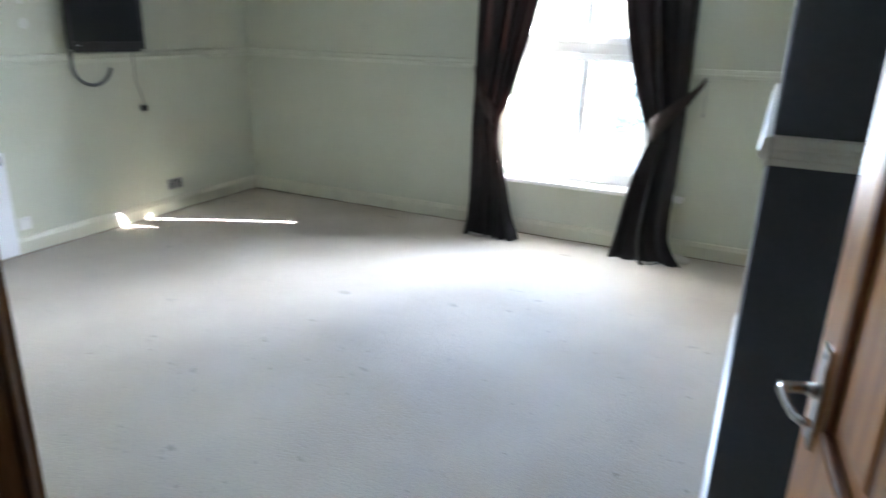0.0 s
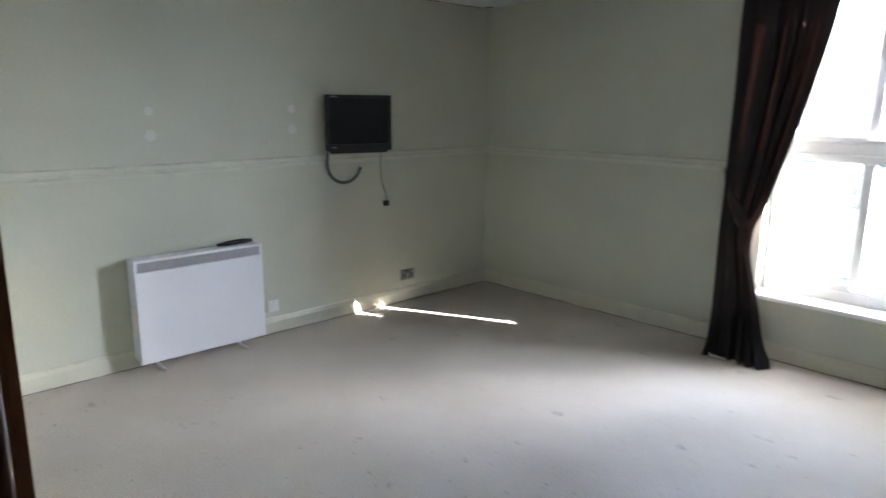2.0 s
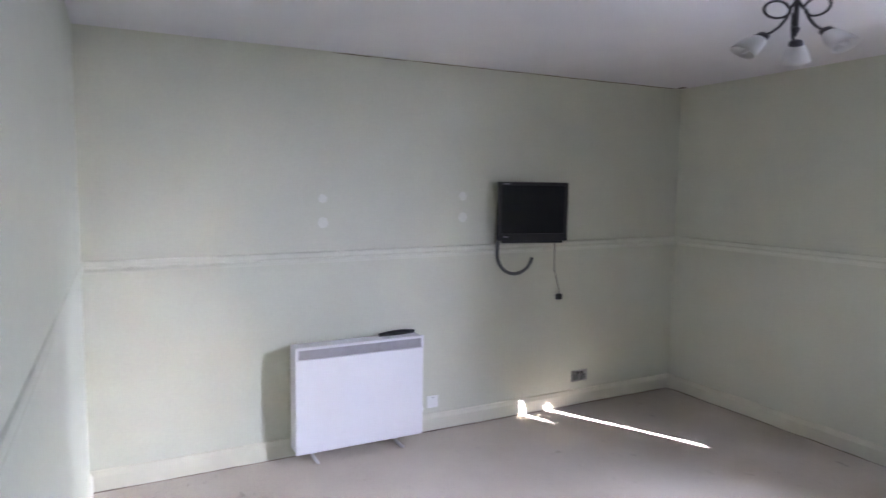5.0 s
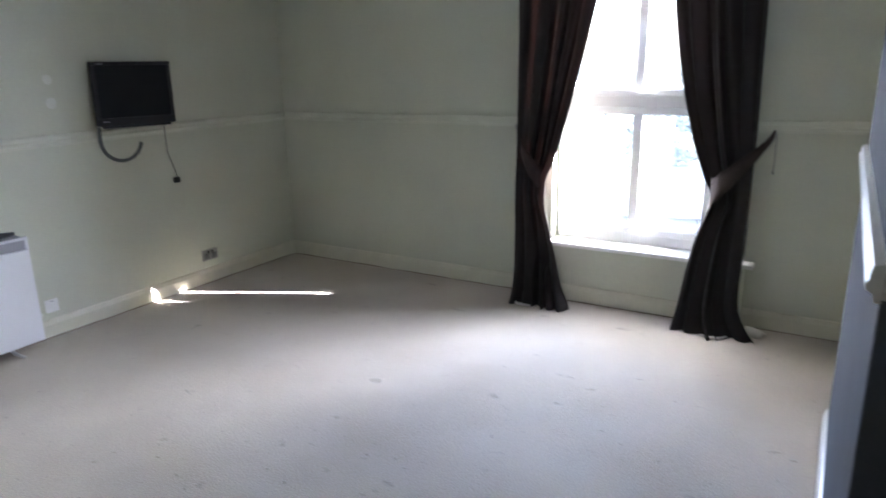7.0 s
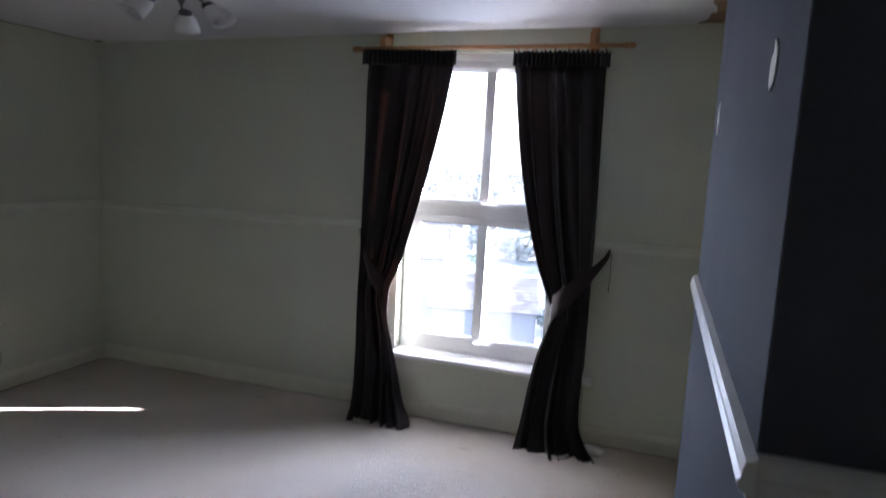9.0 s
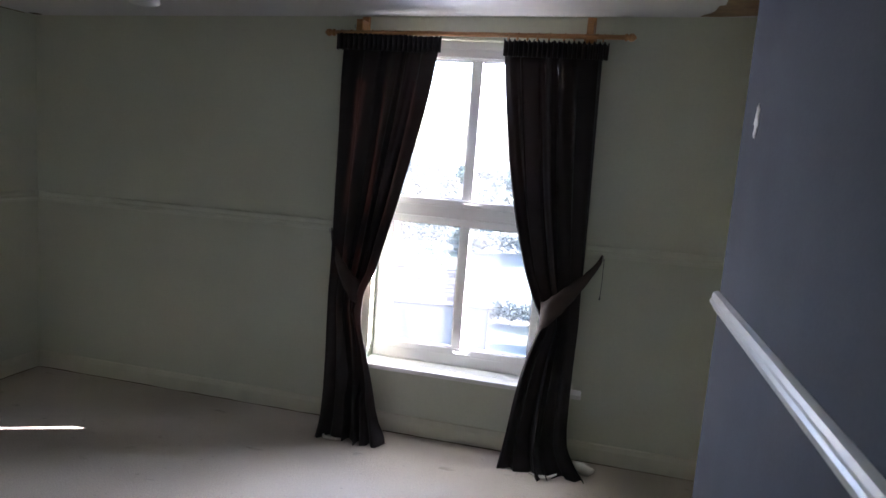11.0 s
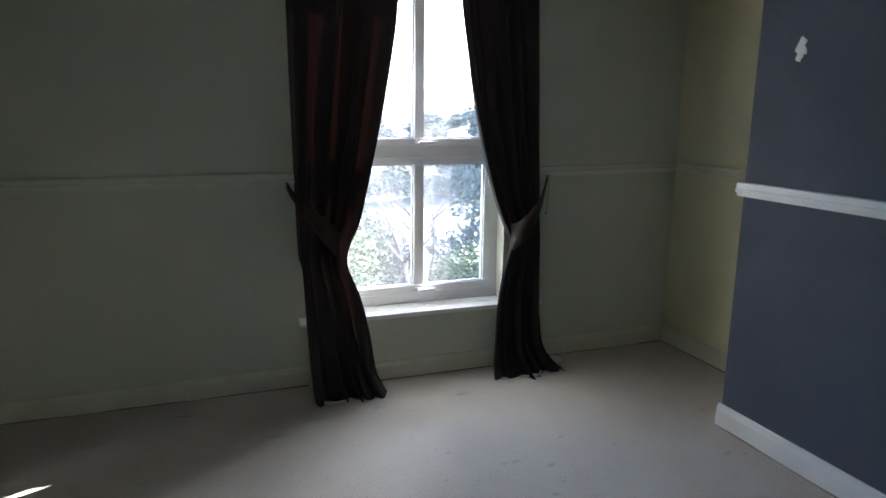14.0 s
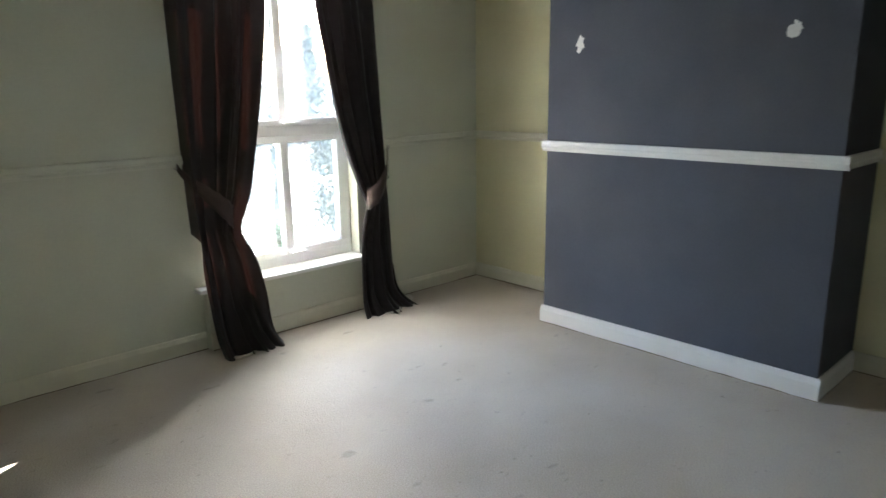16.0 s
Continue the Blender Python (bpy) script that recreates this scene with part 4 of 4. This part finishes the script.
def bare_tree(x, y, h, seed):
    z = ground_z(x, y)
    t = thing("bare_tree", "leafless garden tree with thin branches", "tree", pose(x, y, z), group="bare trees")
    rnd = random.Random(seed)

    def limb(p, d, length, r, depth, parent):
        pts, q, dd = [Vector(p)], Vector(p), Vector(d)
        for _ in range(5):
            dd = (dd + Vector((rnd.uniform(-0.18, 0.18), rnd.uniform(-0.18, 0.18), rnd.uniform(-0.05, 0.12)))).normalized()
            q = q + dd * length / 5
            pts.append(q.copy())
        rows = [r * (1 - 0.14 * i) for i in range(6)]
        ob = part("trunk" if depth == 0 else "limb", tube(pts, rows, 6), M_BARK, parent)
        return pts, rows

    pts, rows = limb((0, 0, 0), (0.1, 0, 1), h * 0.5, 0.09, 0, t)
    for k in range(7):
        base = pts[2 + k % 4]
        a = rnd.uniform(0, 6.28)
        d = Vector((math.cos(a), math.sin(a), rnd.uniform(0.7, 1.4))).normalized()
        p2, r2 = limb(base, d, h * 0.45, 0.04, 1, t)
        twigs = bmesh.new()
        for j in range(9):
            b2 = p2[1 + j % 5]
            a2 = rnd.uniform(0, 6.28)
            d2 = Vector((math.cos(a2), math.sin(a2), rnd.uniform(0.2, 1.2))).normalized()
            e = b2 + d2 * h * rnd.uniform(0.12, 0.25)
            s = d2.cross(Vector((0, 0, 1))).normalized() * 0.008
            v = [twigs.verts.new(b2 - s), twigs.verts.new(b2 + s), twigs.verts.new(e)]
            twigs.faces.new(v)
            u = [twigs.verts.new(b2 - Vector((0, 0, 0.008))), twigs.verts.new(b2 + Vector((0, 0, 0.008))), twigs.verts.new(e + s * 0.1)]
            twigs.faces.new(u)
        part("twigs", twigs, M_BARK, t)


def shed(x, y, w, d, eave, ridge, turn, base, label):
    """A small slate-roofed outbuilding; its long side faces the house."""
    s = thing("outbuilding", label, "outbuilding", pose(x, y, base, 0, 0, turn), group="outbuildings")
    e, r = eave - base, ridge - base
    bm = boxes((-w / 2, w / 2, 0, d, 0, e))
    part("wall", bm, M_RENDER, s)
    for x0, x1 in ((-w / 2, -w / 2 + 0.2), (w / 2 - 0.2, w / 2)):
        bm = bmesh.new()
        va, vb = [[bm.verts.new(p) for p in ((xx, 0, e), (xx, d, e), (xx, d / 2, r - 0.03))] for xx in (x0, x1)]
        bm.faces.new(va), bm.faces.new(vb)
        for i in range(3):
            bm.faces.new((va[i], va[(i + 1) % 3], vb[(i + 1) % 3], vb[i]))
        bmesh.ops.recalc_face_normals(bm, faces=bm.faces)
        part("gable", bm, M_RENDER, s)
    roof = part("roof", boxes((-w / 2 - 0.1, w / 2 + 0.1, d / 2 - 0.06, d / 2 + 0.06, r - 0.02, r + 0.05), bevel=0.01), M_SLATE, s, "slate roof with ridge tiles")
    sl = Vector((0, d / 2 + 0.15, r - e + (r - e) * 0.15 / (d / 2)))
    rows_n = 9
    nx = max(6, int(w / 0.3))
    me = mesh_of("slate", boxes((0, (w + 0.2) / nx - 0.012, 0, sl.length / rows_n * 1.18, 0, 0.035)), M_SLATE)
    pitch = math.degrees(math.atan2(sl.z, sl.y))
    rnd = random.Random(int(w * 10))
    for j in range(rows_n):
        p = Vector((0, -0.15, e - (r - e) * 0.15 / (d / 2))) + sl * (j / rows_n)
        for i in range(nx):
            t = new("slate", me)
            t.parent = roof
            t.matrix_basis = pose(-w / 2 - 0.1 + (w + 0.2) * (i + (0.0 if j % 2 else -0.12)) / nx, p.y, p.z + 0.012 + rnd.uniform(0, 0.006), pitch - 2.5, 0, 0)
    bm = bmesh.new()
    vs = [bm.verts.new(p) for p in ((-w / 2 - 0.1, -0.13, e - 0.06), (w / 2 + 0.1, -0.13, e - 0.06), (w / 2 + 0.1, d / 2, r - 0.01), (-w / 2 - 0.1, d / 2, r - 0.01), (-w / 2 - 0.1, d + 0.13, e - 0.06), (w / 2 + 0.1, d + 0.13, e - 0.06))]
    bm.faces.new((vs[0], vs[1], vs[2], vs[3]))
    bm.faces.new((vs[3], vs[2], vs[5], vs[4]))
    part("roof_deck", bm, M_SLATE, s)
    part("gutter", tube([(-w / 2 - 0.1, -0.2, e - 0.05), (w / 2 + 0.1, -0.2, e - 0.06)], 0.045, 8), M_GUNMETAL, s)
    part("downpipe", tube([(w / 2 - 0.05, -0.2, e - 0.08), (w / 2 - 0.05, -0.05, e - 0.3), (w / 2 - 0.05, -0.05, 0.1)], 0.03, 8), M_GUNMETAL, s)


shed(-2.6, 22.9, 4.5, 3.6, -4.42, -3.34, 14, -6.6, "low pale outbuilding with a weathered slate roof")
shed(-8.3, 27.0, 4.8, 4.0, -3.15, -1.65, 14, -8.2, "taller slate-roofed outbuilding behind the shed")


def car(x, y, turn):
    c = thing("parked_car", "white hatchback parked on the road below", "car", pose(x, y, ground_z(x, y), 0, 0, turn))
    bm = boxes((-0.86, 0.86, -2.0, 2.0, 0.28, 0.86), bevel=0.12)
    part("body", bm, M_CARPAINT, c, smooth=True)
    bm = bmesh.new()
    lo = [bm.verts.new(p) for p in ((-0.80, -1.1, 0.84), (0.80, -1.1, 0.84), (0.80, 1.85, 0.84), (-0.80, 1.85, 0.84))]
    hi = [bm.verts.new(p) for p in ((-0.62, -0.45, 1.45), (0.62, -0.45, 1.45), (0.62, 1.45, 1.45), (-0.62, 1.45, 1.45))]
    bm.faces.new(hi)
    for i in range(4):
        bm.faces.new((lo[i], lo[(i + 1) % 4], hi[(i + 1) % 4], hi[i]))
    bmesh.ops.recalc_face_normals(bm, faces=bm.faces)
    part("cabin_glass", bm, M_CARGLASS, c, "bluish car windows")
    part("roof", boxes((-0.63, 0.63, -0.45, 1.45, 1.44, 1.48), bevel=0.015), M_CARPAINT, c)
    for x0 in (-0.80, 0.80):
        for y0 in (-1.3, 1.3):
            wheel = part("wheel", lathe([(0.12, -0.1), (0.30, -0.1), (0.31, 0), (0.30, 0.1), (0.12, 0.1)], 20), M_TYRE, c, at=pose(x0, y0, 0.31, 0, 90, 0))
            part("rim", lathe([(0.02, -0.105), (0.19, -0.104), (0.19, 0.104), (0.02, 0.105)], 16), M_STEEL, wheel)
        part("headlight", boxes((x0 * 0.95 - 0.15, x0 * 0.95 + 0.05 if x0 > 0 else x0 * 0.95 + 0.15, -2.0, -1.9, 0.62, 0.76), bevel=0.02), M_CHROME, c)
        part("mirror", boxes((x0 * 1.08 - 0.08, x0 * 1.08 + 0.08, -0.75, -0.62, 0.88, 1.0), bevel=0.03), M_CARPAINT, c)


car(1.1, 38.0, 8)


def lamp_post(x, y, h):
    z = ground_z(x, y)
    p = thing("lamp_post", "tall pale painted post in the yard", "post", pose(x, y, z))
    part("pole", tube([(0, 0, 0), (0, 0, h)], [0.09, 0.07], 10), M_UPVC, p)
    part("cap", lathe([(0.08, h), (0.09, h + 0.03), (0.03, h + 0.08)], 12), M_UPVC, p)


lamp_post(3.38, 8.6, 3.5)


def hedge(x0, x1, y, h, seed):
    hd = thing("hedge", "dark clipped hedge along the road", "hedge", pose(0, y, 0), group="hedges")
    bm = bmesh.new()
    n = int((x1 - x0) / 1.2)
    for i in range(n):
        x = x0 + (x1 - x0) * (i + 0.5) / n
        leaves(bm, (x, 0, ground_z(x, y) + h * 0.5), (0.9, 0.9, h * 0.55), 420, 0.16, seed + i)
    part("foliage", bm, M_CONIFER, hd)


hedge(-14, 6, 45, 1.9, 70)
hedge(-40, 40, 75, 3.0, 170)
bush(-5.7, 31, 2.4, 6.4, 11)
bush(4.55, 11.3, 1.35, 3.3, 21, M_LEAF, "large rounded green shrub behind the post")
bush(6.0, 13.4, 1.5, 2.7, 31, M_CONIFER, "dense dark evergreen shrub")
bush(8.8, 13.0, 1.2, 1.5, 41)
bush(10.6, 14.5, 1.4, 1.7, 51)
bush(5.0, 27, 2.4, 4.0, 61)
conifer(11.4, 17.0, 8.6, 2.9, 5)
conifer(15.2, 19.5, 9.4, 2.9, 6)
bare_tree(6.6, 12.0, 4.6, 3)
bare_tree(9.0, 17.0, 6.2, 13)


def woodland():
    bm = bmesh.new()
    rnd = random.Random(12)
    for k in range(170):
        x, y = rnd.uniform(-70, 90), rnd.uniform(70, 190)
        h = rnd.uniform(2.5, 5.0)
        leaves(bm, (x, y, ground_z(x, y) + h * 0.4), (h * 0.7, h * 0.5, h * 0.5), 380, 0.5, 300 + k)
    ob = part("far_woodland", bm, M_HILL)
    tagged(ob, "pale wooded hillside in the distance", "woodland", "", "stuff")


woodland()
